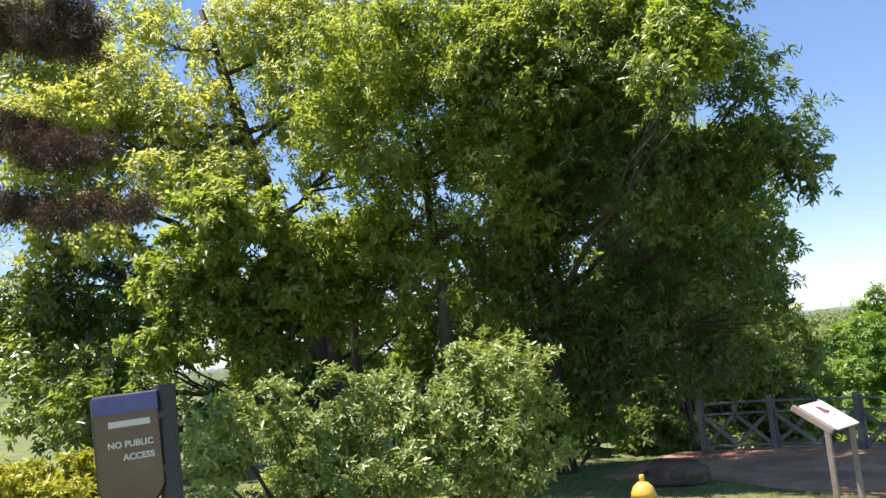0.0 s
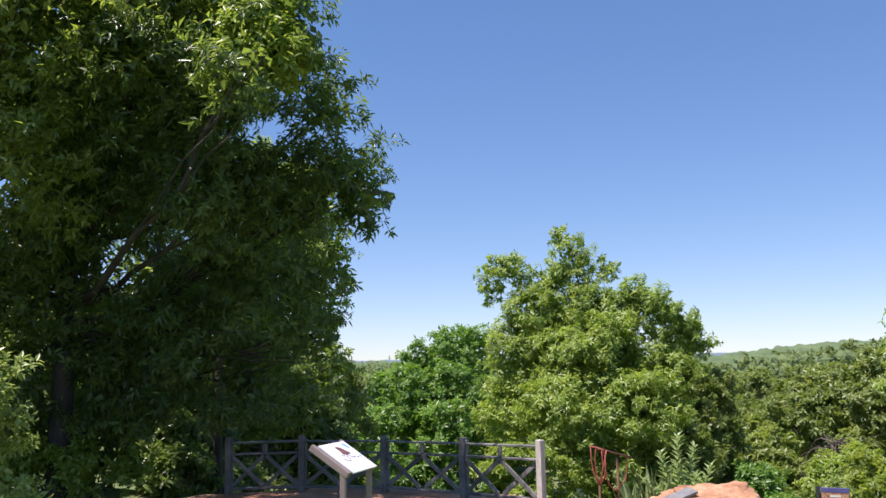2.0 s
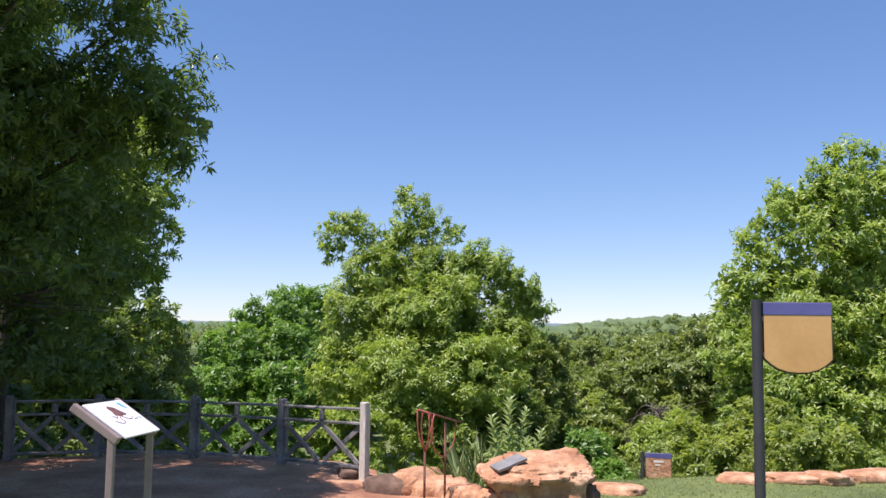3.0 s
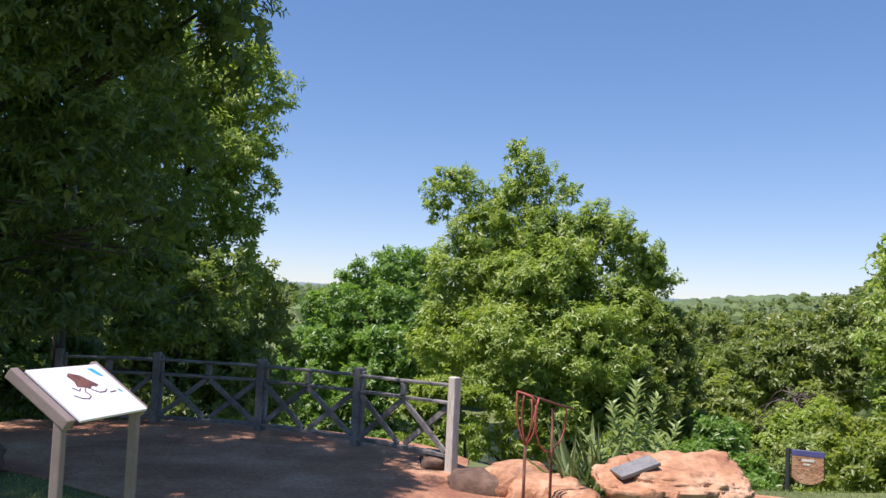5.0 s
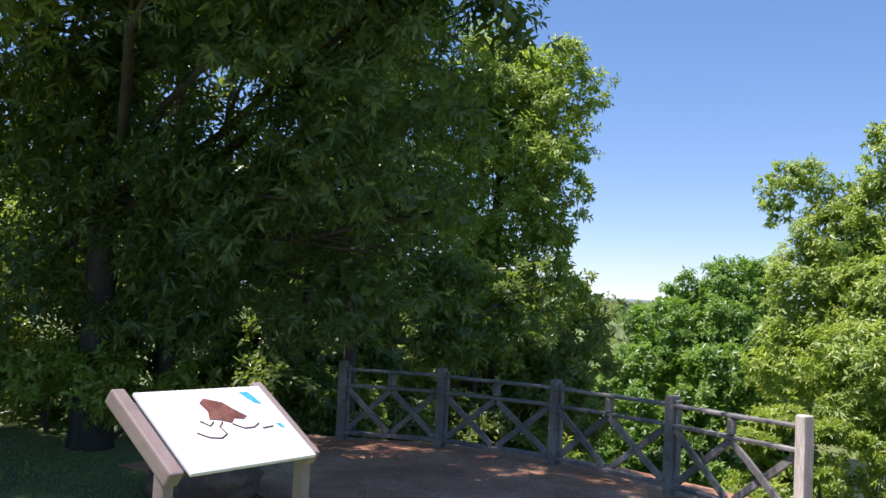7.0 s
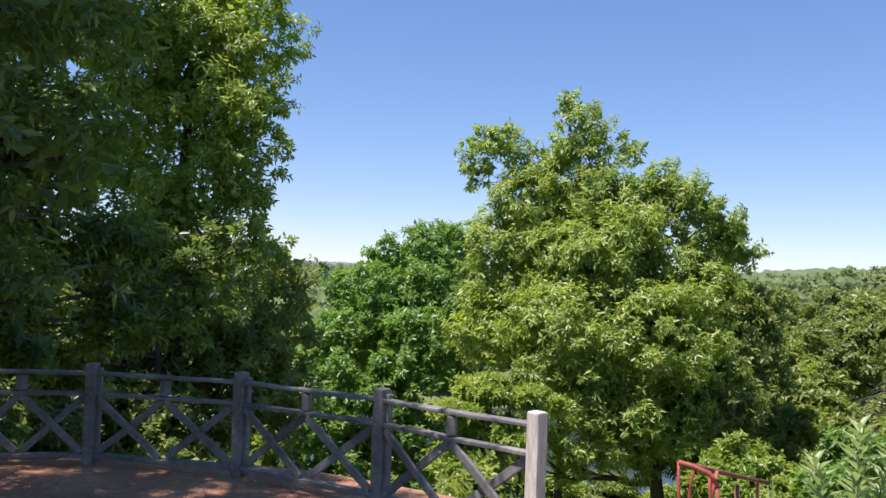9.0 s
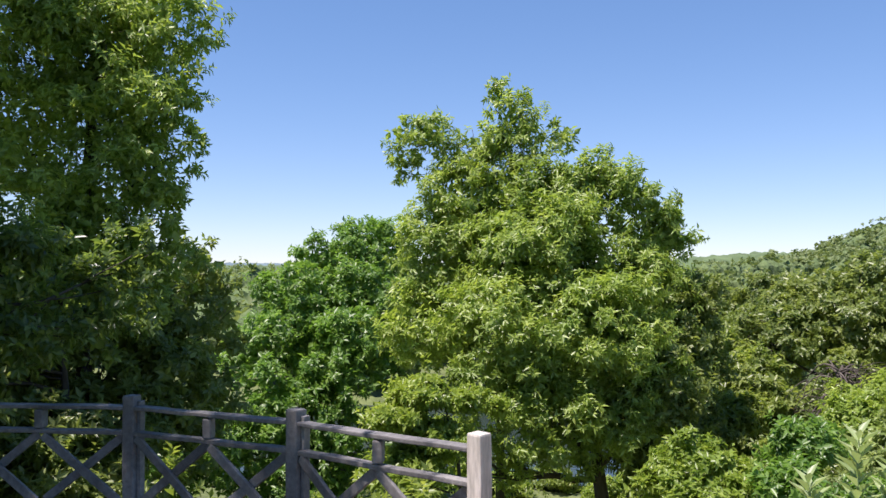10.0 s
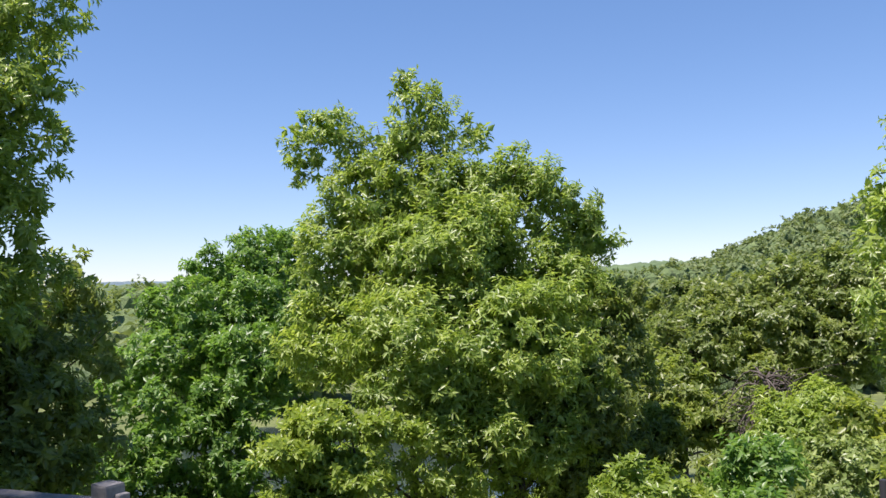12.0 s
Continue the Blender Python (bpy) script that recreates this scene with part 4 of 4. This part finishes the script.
OAK_CROWN = [
    (8.23, 38.05, 0.38, 1.08), (9.61, 38.68, 1.17, 1.11), (11.04, 38.2, 1.39, 1.22), (10.19, 37.44, -0.08, 1.61), (12.06, 37.82, 0.8, 1.44),
    (8.32, 36.98, -0.25, 1.15), (7.33, 39.3, -0.43, 1.11), (11.53, 36.95, -0.42, 1.4), (13.6, 38.25, 1.3, 1.71), (13.19, 37.34, -0.25, 1.55),
]
LAWN_EDGE_SHRUBS = [
    (6.44, 20.71, -1.21, 0.68), (7.31, 20.44, -1.11, 0.81), (8.03, 20.18, -1.02, 0.81), (8.24, 19.02, -0.69, 0.77), (7.26, 24.63, -0.98, 0.65),
    (9.2, 24.01, -0.65, 0.97), (8.77, 18.79, -0.73, 0.9),
]
ROCK_SHRUBS = [
    (3.09, 18.34, -1.07, 0.52), (3.95, 17.7, -1.11, 0.45), (3.81, 20.26, -0.78, 0.52),
]
LIT_SHRUB = [
    (1.98, 19.48, -0.84, 0.47), (1.62, 19.24, -1.19, 0.42), (2.49, 19.28, -1.18, 0.51), (2.11, 18.95, -1.41, 0.59),
]
SLOPE_SHRUBS = [
    (4.57, 23.49, -1.82, 0.7), (3.83, 22.66, -2.14, 0.66), (4.98, 22.84, -2.17, 0.8), (6.84, 26.96, -1.82, 0.86), (7.86, 27.65, -1.41, 0.9),
    (6.58, 23.85, -1.76, 0.86), (7.59, 29.88, -1.64, 0.65),
]
VALLEY_SHRUBS = [
    (5.97, 33.46, -1.38, 1.0), (5.55, 35.6, -0.91, 0.88), (5.21, 31.58, -2.43, 0.94), (4.64, 32.72, -2.14, 0.79), (6.35, 32.34, -2.22, 0.88),
]


def foot_of(x, y):
    return (x, y, ground_z(x, y) - 0.1)


# lumps added mostly above view to shade the terrace; a few fill the outline
HIGH_SHADE_LUMPS = [(-3.6, 8.9, 6.8, 0.75), (-2.95, 9.0, 6.1, 0.48), (-2.85, 9.0, 5.65, 0.38), (-3.2, 9.0, 5.5, 0.45), (-3.95, 9.0, 5.6, 0.6), (-2.8, 9.3, 6.35, 0.42), (-5.4, 9.6, 9.2, 1.3), (-6.8, 10.2, 9.9, 1.4), (-6.4, 11.8, 7.6, 1.4), (-7.8, 12.2, 6.0, 1.5), (-5.8, 12.4, 4.6, 1.1), (-7.0, 9.2, 5.6, 1.0), (-7.9, 9.9, 7.2, 1.0), (-6.2, 9.6, 6.2, 1.2), (-5.0, 9.8, 6.6, 0.9), (-7.2, 10.6, 6.4, 1.0), (-5.7, 8.5, 5.3, 0.85)]
dark_tree = tree("dark_tree", foot_of(-7.7, 10.0), (-7.3, 9.6, 9.6), 0.2, DARK_CROWN, LEAF_DARK, "tall broadleaf tree with dark foliage beside the terrace", 9800, per=9, twig=0.42, leaf=0.115, aspect=0.3, droop=0.6, limbs=4, shell=0.45, clump=0.4, core=0.08, fringe=0.2)
foot = dark_tree.location
# invented upper crown, here to cast shade
foliage("crown", [(x - foot.x, y - foot.y, z - foot.z, r) for x, y, z, r in HIGH_SHADE_LUMPS], LEAF_DARK, dark_tree, 5200, per=9, twig=0.42, leaf=0.115, aspect=0.3, droop=0.6, clump=0.3, core=0.0, fringe=0.2)
# lime leaves stand in for sun on the same tree
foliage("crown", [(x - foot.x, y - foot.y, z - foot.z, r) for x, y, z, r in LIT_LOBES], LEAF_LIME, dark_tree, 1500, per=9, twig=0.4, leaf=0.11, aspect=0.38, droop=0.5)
# west half of the dark tree; its sunlit look is put into lighter leaves
tree("dark_tree_lit_half", foot_of(-8.9, 8.7), (-8.2, 7.3, 7.2), 0.17, DARK_CROWN_WEST, LEAF_MID, "sunlit west half of the dark tree, forking dark limbs among leaves coloured lighter", 4800, per=9, twig=0.42, leaf=0.115, aspect=0.34, droop=0.5, limbs=6, clump=0.4, core=0.04, fringe=0.2)
tree("edge_tree", foot_of(-10.6, 6.0), (-10.4, 6.4, 5.0), 0.12, EDGE_CROWN, LEAF_MID, "young bright green tree at the edge of the wood", 4200, per=9, twig=0.45, leaf=0.13, droop=0.4, ragged=0.7, clump=0.28)
tree("yellow_tree", foot_of(-12.2, 9.2), (-14.6, 7.6, 10.6), 0.36, YELLOW_CROWN, LEAF_YELLOW, "tall leaning tree with thin yellow-green foliage and bare limbs", 6800, per=9, twig=0.6, leaf=0.125, droop=0.3, limbs=6, clump=0.6)
# the four lumps appended to TALL_CROWN are invented to shade the slope below
tree("tall_tree", foot_of(-11.6, 26.2), (-11.2, 26.0, 10.2), 0.25, TALL_CROWN + [(-14.5, 23.5, 10.0, 2.2), (-13.0, 22.5, 11.0, 2.0), (-14.6, 21.8, 12.0, 2.0), (-15.5, 25.5, 8.5, 2.2)], LEAF_SUNNY, "tall broadleaf tree with hanging leaf sprays on the slope", 9200, per=9, twig=0.5, leaf=0.175, aspect=0.38, droop=0.6)
tree("mid_tree", foot_of(1.9, 29.8), (-0.4, 29.8, 5.0), 0.24, MID_CROWN, LEAF_SUNNY, "broad green tree with a ragged top above the pond", 14200, per=9, twig=0.45, leaf=0.158, aspect=0.36, droop=0.45, up_bias=0.6, ragged=0.4, clump=0.42, core=0.05, fringe=0.2)
# lower right of the broad tree, split off so darker leaves give its shade
tree("mid_tree_shaded_side", foot_of(2.6, 30.8), (2.4, 30.6, 1.6), 0.2, MID_SHADED_CROWN, LEAF_OLIVE, "shaded lower right side of the broad tree, in darker olive leaves", 4200, per=9, twig=0.5, leaf=0.17, aspect=0.4, droop=0.4)
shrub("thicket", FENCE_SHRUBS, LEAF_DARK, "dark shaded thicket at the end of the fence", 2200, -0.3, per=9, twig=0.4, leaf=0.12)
tree("cool_tree", foot_of(-8.6, 40.5), (-8.4, 41.5, 1.2), 0.24, COOL_CROWN, LEAF_COOL, "dense deep green tree on the slope", 7600, per=9, twig=0.5, leaf=0.215, aspect=0.45, droop=0.35)
tree("lime_tree", foot_of(-1.6, 22.2), (-2.0, 22.0, -0.4), 0.07, LIME_CROWN, LEAF_LIME, "small light green tree with flat leaf layers behind the fence", 3000, per=9, twig=0.36, leaf=0.11, droop=0.1, up_bias=1.6, flat=0.5, clump=0.42)
tree("right_tree", foot_of(13.0, 28.0), (13.0, 27.8, 7.0), 0.3, RIGHT_CROWN, LEAF_SUNNY, "tall bright green tree beside the lawn", 9000, per=9, twig=0.45, leaf=0.17, aspect=0.42, droop=0.4)
tree("oak", foot_of(11.6, 38.0), (10.8, 38.0, 2.0), 0.35, OAK_CROWN, LEAF_OLIVE, "spreading olive-green oak in the valley", 4400, per=9, twig=0.55, leaf=0.18, aspect=0.5, droop=0.2, limbs=5)
# understory and shade_tree take the darkened leaves to deepen their shade
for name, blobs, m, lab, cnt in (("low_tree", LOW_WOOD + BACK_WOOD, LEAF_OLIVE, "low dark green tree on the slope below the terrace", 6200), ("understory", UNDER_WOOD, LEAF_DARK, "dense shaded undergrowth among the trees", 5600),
                                 # three high lumps added to shade SHADE_WOOD, hidden behind the dark tree
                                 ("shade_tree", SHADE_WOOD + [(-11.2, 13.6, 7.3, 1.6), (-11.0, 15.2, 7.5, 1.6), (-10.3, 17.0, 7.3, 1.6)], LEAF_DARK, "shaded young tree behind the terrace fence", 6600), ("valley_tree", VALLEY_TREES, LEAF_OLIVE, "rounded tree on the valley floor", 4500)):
    b = np.array(blobs)
    x, y = b[:, 0].mean(), b[:, 1].mean()
    tree(name, foot_of(x, y), (x, y, b[:, 2].max()), 0.14, blobs, m, lab, cnt, per=9, twig=0.55, leaf=0.15 if y < 16 else 0.2 if y < 30 else 0.2, droop=0.4)
SHADE_LUMPS = [(-7.4, 9.9, 0.75, 0.45), (-8.2, 9.6, 0.85, 0.5), (-6.7, 10.4, 0.65, 0.35), (-9.0, 9.2, 0.95, 0.55), (-9.8, 8.8, 1.0, 0.55)]
shrub("shade_shrub", SHADE_LUMPS, LEAF_LIME, "light green undergrowth at the foot of the tree", 1500, 0.2, per=9, twig=0.3, leaf=0.085)
SNAG_LUMPS = [(-10.7, 9.35, 2.95, 0.16), (-10.75, 9.3, 2.6, 0.15), (-10.8, 9.25, 2.2, 0.18), (-10.85, 9.2, 1.8, 0.25), (-10.9, 9.15, 1.4, 0.3)]
tree("vine_snag", foot_of(-10.9, 9.15), (-10.7, 9.35, 3.1), 0.12, SNAG_LUMPS, LEAF_SUNNY, "broken trunk wrapped in pale green vine", 700, per=8, twig=0.2, leaf=0.09, clump=0.5)


def bare_trunk(x, y, top, girth):
    g = ground_z(x, y)
    ob = empty("tree_trunk", (x, y, g), "grey-brown tree trunk among the undergrowth", "tree", "trunks in the wood")
    pts = [(0.12 * noise.noise((x, t * 2, y)), 0.1 * noise.noise((y, t * 2, x)), (top - g) * t) for t in (-0.05, 0.05, 0.2, 0.4, 0.6, 0.8, 1.0)]
    part("trunk", tube(bmesh.new(), pts, [girth * f for f in (1.4, 1.15, 1.0, 0.92, 0.85, 0.75, 0.6)], 10), BARK, ob, smooth=True)


for x, y, top, girth in [(-11.7, 8.25, 4.4, 0.16), (-11.3, 8.5, 4.0, 0.12), (-9.2, 12.2, 6.0, 0.11), (-13.6, 5.6, 3.4, 0.07), (-14.6, 4.6, 3.4, 0.06), (-6.9, 13.6, 5.5, 0.09), (-9.9, 13.9, 6.0, 0.1), (-1.5, 29.8, 0.5, 0.13)]:
    bare_trunk(x, y, top, girth)


def build_pine(x, y, top, rows):
    """A pine whose level boughs carry tufts of needles towards their ends."""
    foot = Vector(foot_of(x, y))
    ob = empty("pine", foot, "dark pine with rusty brown needle clusters on level boughs", "tree")
    part("trunk", tube(bmesh.new(), [(0, 0, (top - foot.z) * t) for t in (0, 0.3, 0.6, 0.85, 1.0)], [0.16, 0.13, 0.1, 0.06, 0.02], 9), BARK, ob, smooth=True)
    for row in rows:
        start = Vector((0, 0, row[0][2] - foot.z + 0.1))
        line = [start] + [Vector(b[:3]) - foot for b in row]
        bm = tube(bmesh.new(), line, [0.03 * (1 - 0.8 * k / len(line)) + 0.005 for k in range(len(line))], 6)
        part("limb", bm, BARK, ob, smooth=True)
    lumps = [(bx - foot.x, by - foot.y, bz - foot.z, r) for row in rows for bx, by, bz, r in row]
    foliage("crown", lumps, NEEDLE, ob, 4200, per=30, twig=0.3, leaf=0.075, aspect=0.055, droop=0.1, up_bias=0.5, shell=0.15, ragged=0.6, clump=0.75, flat=0.75, core=0.0, fringe=0.25)


build_pine(-8.6, 0.4, 8.0, [PINE_BOUGHS[0:4], PINE_BOUGHS[4:8], PINE_BOUGHS[8:12]])
LOW_BUSH = [(-5.5, 1.3, 0.75, 0.45), (-5.4, 1.7, 0.85, 0.4), (-5.15, 2.6, 0.8, 0.42), (-4.7, 4.0, 0.75, 0.42)]
shrub("bush", BUSH_LUMPS + LOW_BUSH, LEAF_PALE, "large arching pale green bush on the lawn", 4200, 0.4, per=9, twig=0.28, leaf=0.064, aspect=0.42, droop=0.2, up_bias=0.9, ragged=0.5, shell=0.7, clump=0.3)
shrub("hedge", HEDGE_LUMPS, LEAF_GOLD, "clipped chartreuse hedge at the foot of the sign", 1900, 0.6, per=8, twig=0.12, leaf=0.035, aspect=0.55, droop=0.0, up_bias=0.6)
shrub("lit_shrub", LIT_SHRUB, LEAF_LIME, "sunlit light green shrub below the rocks", 1300, -2.2, per=9, twig=0.3, leaf=0.1)
shrub("thicket", SLOPE_SHRUBS[:3], LEAF_OLIVE, "bushy green thicket on the slope", 1900, -3.6, per=9, twig=0.4, leaf=0.12)
shrub("thicket", SLOPE_SHRUBS[3:5] + SLOPE_SHRUBS[6:], LEAF_SUNNY, "sunlit thicket further down the slope", 1700, -4.6, per=9, twig=0.45, leaf=0.14)
shrub("thicket", SLOPE_SHRUBS[5:6], LEAF_PALE, "pale green bush below the lawn", 700, -3.4, per=9, twig=0.4, leaf=0.12)
shrub("thicket", LAWN_EDGE_SHRUBS, LEAF_MID, "bright green thicket below the lawn edge", 3000, -2.6, per=9, twig=0.45, leaf=0.14)
shrub("thicket", ROCK_SHRUBS, LEAF_COOL, "dark green thicket behind the boulder", 1100, -2.0, per=9, twig=0.4, leaf=0.11)
for k in range(14):
    x, y = -13.0 + 1.45 * k, 45.6 + 1.2 * math.sin(k * 2.3)
    g = ground_z(x, y)
    SHORE = [(x + 0.7 * math.sin(k * 5.1 + j), y + 0.5 * math.cos(k * 3.7 + 2 * j), g + 0.45 + 0.22 * (j % 2), 0.55 + 0.12 * math.sin(k * 7 + j)) for j in range(3)]
    shrub("shore_shrub", SHORE, LEAF_LIME if k % 3 else LEAF_MID, "low light green shrub on the near bank of the pond", 330, g, per=9, twig=0.4, leaf=0.14)
shrub("valley_thicket", VALLEY_SHRUBS, LEAF_MID, "green thicket at the bottom of the valley", 2500, -5.5, per=9, twig=0.5, leaf=0.17)


# ---- far woods ----
def canopy(name, blobs, label):
    """The dense inside of far crowns: one lumpy mass for each."""
    ball = bmesh.new()
    bmesh.ops.create_icosphere(ball, subdivisions=1, radius=1.0)
    v0 = np.array([v.co[:] for v in ball.verts])
    f0 = np.array([[v.index for v in f.verts] for f in ball.faces])
    ball.free()
    vs, fs = [], []
    for i, (x, y, z, s) in enumerate(blobs):
        k = np.array([1 + 0.3 * noise.noise(Vector(d * 1.8) + Vector((x, y, 0))) + 0.2 * noise.noise(Vector(d * 4.5) + Vector((y, x, 0))) for d in v0])
        vs.append(v0 * (k * s * 0.72)[:, None] + (x, y, z))
        fs.append(f0 + i * len(v0))
    me = bpy.data.meshes.new(name)
    me.from_pydata(np.concatenate(vs).tolist(), [], np.concatenate(fs).tolist())
    me.materials.append(CANOPY)
    tagged(new(name, me), label, "woods", kind="stuff")


def far_woods():
    r = np.random.default_rng(21)
    blobs = []
    for k in range(1050):
        a = radians(r.uniform(-46, 48))
        q = 75 + 420 * r.random() ** 1.3
        x, y = q * math.sin(a), q * math.cos(a)
        if y < 72 and abs(x) < 60:
            continue
        if 3 < math.degrees(a) < 42:
            continue
        s = r.uniform(2.2, 4.2) * (1 + q / 600)
        z = ground_z(x, y)
        blobs.append((x, y, z + s * 0.9, s))
        if r.random() < 0.25:
            blobs.append((x + r.normal(), y + r.normal(), z + s * 1.6, s * 0.7))
    ob = foliage("far_woods", blobs, FAR_LEAF, None, 4200, per=6, twig=1.4, leaf=0.95, aspect=0.85, droop=0.2, clump=0.5)
    tagged(ob, "green woods covering the far valley and hill", "woods", kind="stuff")
    canopy("far_canopy", [b for b in blobs if b[1] < 230], "dense crowns of the far valley woods")


far_woods()


def hill_woods():
    r = np.random.default_rng(33)
    blobs = []
    for k in range(720):
        a, q = radians(3 + 34 * r.random() ** 1.15), 85 + 330 * r.random() ** 1.7
        x, y = q * math.sin(a), q * math.cos(a)
        s = r.uniform(1.7, 2.8) * (1 + max(0.0, q - 150) / 450)
        blobs.append((x, y, ground_z(x, y) + s * r.uniform(0.45, 0.85), s))
    for k in range(420):
        a, q = radians(r.uniform(13, 36)), r.uniform(170, 310)
        x, y = q * math.sin(a), q * math.cos(a)
        s = r.uniform(2.4, 4.0)
        blobs.append((x, y, ground_z(x, y) + s * r.uniform(0.4, 0.7), s))
    ob = foliage("hill_woods", blobs, FAR_LEAF, None, 9000, per=6, twig=0.6, leaf=0.75, aspect=0.8, droop=0.2, shell=0.78, clump=0.34)
    tagged(ob, "green woods covering the hill beside the valley", "woods", kind="stuff")
    canopy("hill_canopy", blobs, "dense crowns of the woods on the hill")


hill_woods()


def slope_undergrowth():
    r = np.random.default_rng(8)
    blobs = []
    for k in range(230):
        x, y = r.uniform(-9, 8), r.uniform(15.5, 45)
        s = r.uniform(0.35, 0.75)
        blobs.append((x, y, ground_z(x, y) + s * 0.45, s))
    ob = foliage("slope_undergrowth", blobs, LEAF_MID, None, 4000, per=9, twig=0.35, leaf=0.12, droop=0.2)
    tagged(ob, "low leafy undergrowth covering the slope above the pond", "undergrowth", kind="stuff")


slope_undergrowth()


def grass_patch(name, x0, x1, y0, y1, n, keep):
    r = np.random.default_rng(int(1000 + 10 * x0))
    xy = np.stack([r.uniform(x0, x1, n), r.uniform(y0, y1, n)], 1)
    xy = np.array([p for p in xy if keep(*p)])
    m = len(xy)
    base = np.array([(x, y, ground_z(x, y) - 0.004) for x, y in xy])
    axis = unit(r.normal(size=(m, 3)) * 0.45 + np.array((0, 0, 1.0)))
    ob = leaf_object(name, base, axis, unit(r.normal(size=(m, 3))), r.uniform(0.02, 0.045, m), r.uniform(0.006, 0.012, m), GRASS, None, 0.1)
    tagged(ob, "short mown lawn grass", "grass", kind="stuff")


def pave_front(x):
    return 9.0 + 0.75 * smooth(-2.0, -6.5, x) - 0.15 * math.sin(x * 1.7) + 0.5 * smooth(-1.0, 1.2, x)


grass_patch("grass", 1.2, 8.0, 6.5, 13.0, 20000, lambda x, y: y < edge_y(x) + 0.5)
grass_patch("grass", -8.5, -0.5, 5.5, 9.8, 20000, lambda x, y: y < pave_front(x) or x < -6.7)


# ---- weeds behind the boulder ----
def weed(x, y, h, n, lean, leaf=0.18):
    g = ground_z(x, y)
    ob = empty("tall_weed", (x, y, g), "tall pale green leafy weed behind the rocks", "weed", "weeds behind the rocks")
    r = np.random.default_rng(int(abs(x * 977 + y * 131)))
    pts = [(lean[0] * t * t, lean[1] * t * t, h * t) for t in (-0.05, 0.25, 0.5, 0.75, 1.0)]
    part("stalk", tube(bmesh.new(), pts, [0.011, 0.01, 0.008, 0.006, 0.004], 6), LEAF_WEED, ob, smooth=True)
    n = int(1.7 * n)
    t = np.linspace(0.15, 1.0, n)
    a = np.arange(n) * 2.4 + r.random() * 6
    base = np.stack([lean[0] * t * t, lean[1] * t * t, h * t], 1)
    axis = unit(np.stack([np.cos(a), np.sin(a), 0.25 + 0.9 * t], 1))
    nor = unit(np.stack([-np.cos(a) * 0.7, -np.sin(a) * 0.7, np.ones(n)], 1))
    ln = leaf * (1.2 - 0.5 * t) * (0.8 + 0.4 * r.random(n))
    leaf_object("leaf_whorl", base, axis, nor, ln, ln * 0.34, LEAF_WEED, ob, 0.3)


for x, y, h, n, lean in [(1.5, 11.35, 1.2, 40, (0.03, 0)), (1.62, 11.5, 1.05, 36, (0.14, 0)), (1.38, 11.4, 0.95, 32, (-0.1, 0)), (1.8, 11.45, 0.8, 20, (0.2, 0)), (1.25, 11.3, 0.6, 16, (-0.25, 0)), (1.7, 11.2, 0.7, 18, (0.05, -0.1))]:
    weed(x, y, h, n, lean)


def reeds(x, y, n, h):
    g = ground_z(x, y)
    r = np.random.default_rng(5)
    base = np.stack([r.normal(0, 0.22, n), r.normal(0, 0.15, n), np.full(n, -0.03)], 1)
    ob = leaf_object("tall_grass", base, unit(r.normal(size=(n, 3)) * 0.5 + np.array((0, 0, 1.0))), unit(r.normal(size=(n, 3))), r.uniform(0.4, 1.0, n) * h, np.full(n, 0.006), LEAF_WEED, None, 0.1)
    ob.location = (x, y, g)
    tagged(ob, "tuft of long arching grass between the rocks", "grass")


reeds(1.12, 11.3, 130, 0.95)


# ---- dead brush in the valley ----
def dead_brush(x, y, top, spread):
    g = ground_z(x, y)
    ob = empty("dead_tree", (x, y, g), "bare grey dead tree with tangled twigs", "tree")
    r = np.random.default_rng(12)
    h = top - g
    part("trunk", tube(bmesh.new(), [(0, 0, -0.2), (0.05, 0, h * 0.4), (-0.05, 0.1, h * 0.75), (0.1, 0, h)], [0.16, 0.13, 0.09, 0.03], 8), DEAD, ob, smooth=True)
    for k in range(60):
        t = r.uniform(0.45, 0.98)
        a = r.uniform(0, 6.28)
        q = spread * r.uniform(0.5, 1.0)
        s = Vector((0, 0, h * t))
        e = s + Vector((q * math.cos(a), q * math.sin(a), r.uniform(-0.9, 0.5)))
        bm = tube(bmesh.new(), limb_points(s, e, r.uniform(0.0, 0.4), 5), [0.035 * (1 - 0.75 * i / 5) for i in range(6)], 5)
        for _ in range(4):
            f = e + Vector(r.normal(size=3)) * 0.5 - Vector((0, 0, 0.3))
            tube(bm, limb_points(s.lerp(e, r.uniform(0.4, 0.95)), f, 0.1, 4), [0.016, 0.014, 0.011, 0.008, 0.006], 4)
        part("bough", bm, DEAD, ob, smooth=True)


dead_brush(7.6, 30.5, -0.6, 1.1)
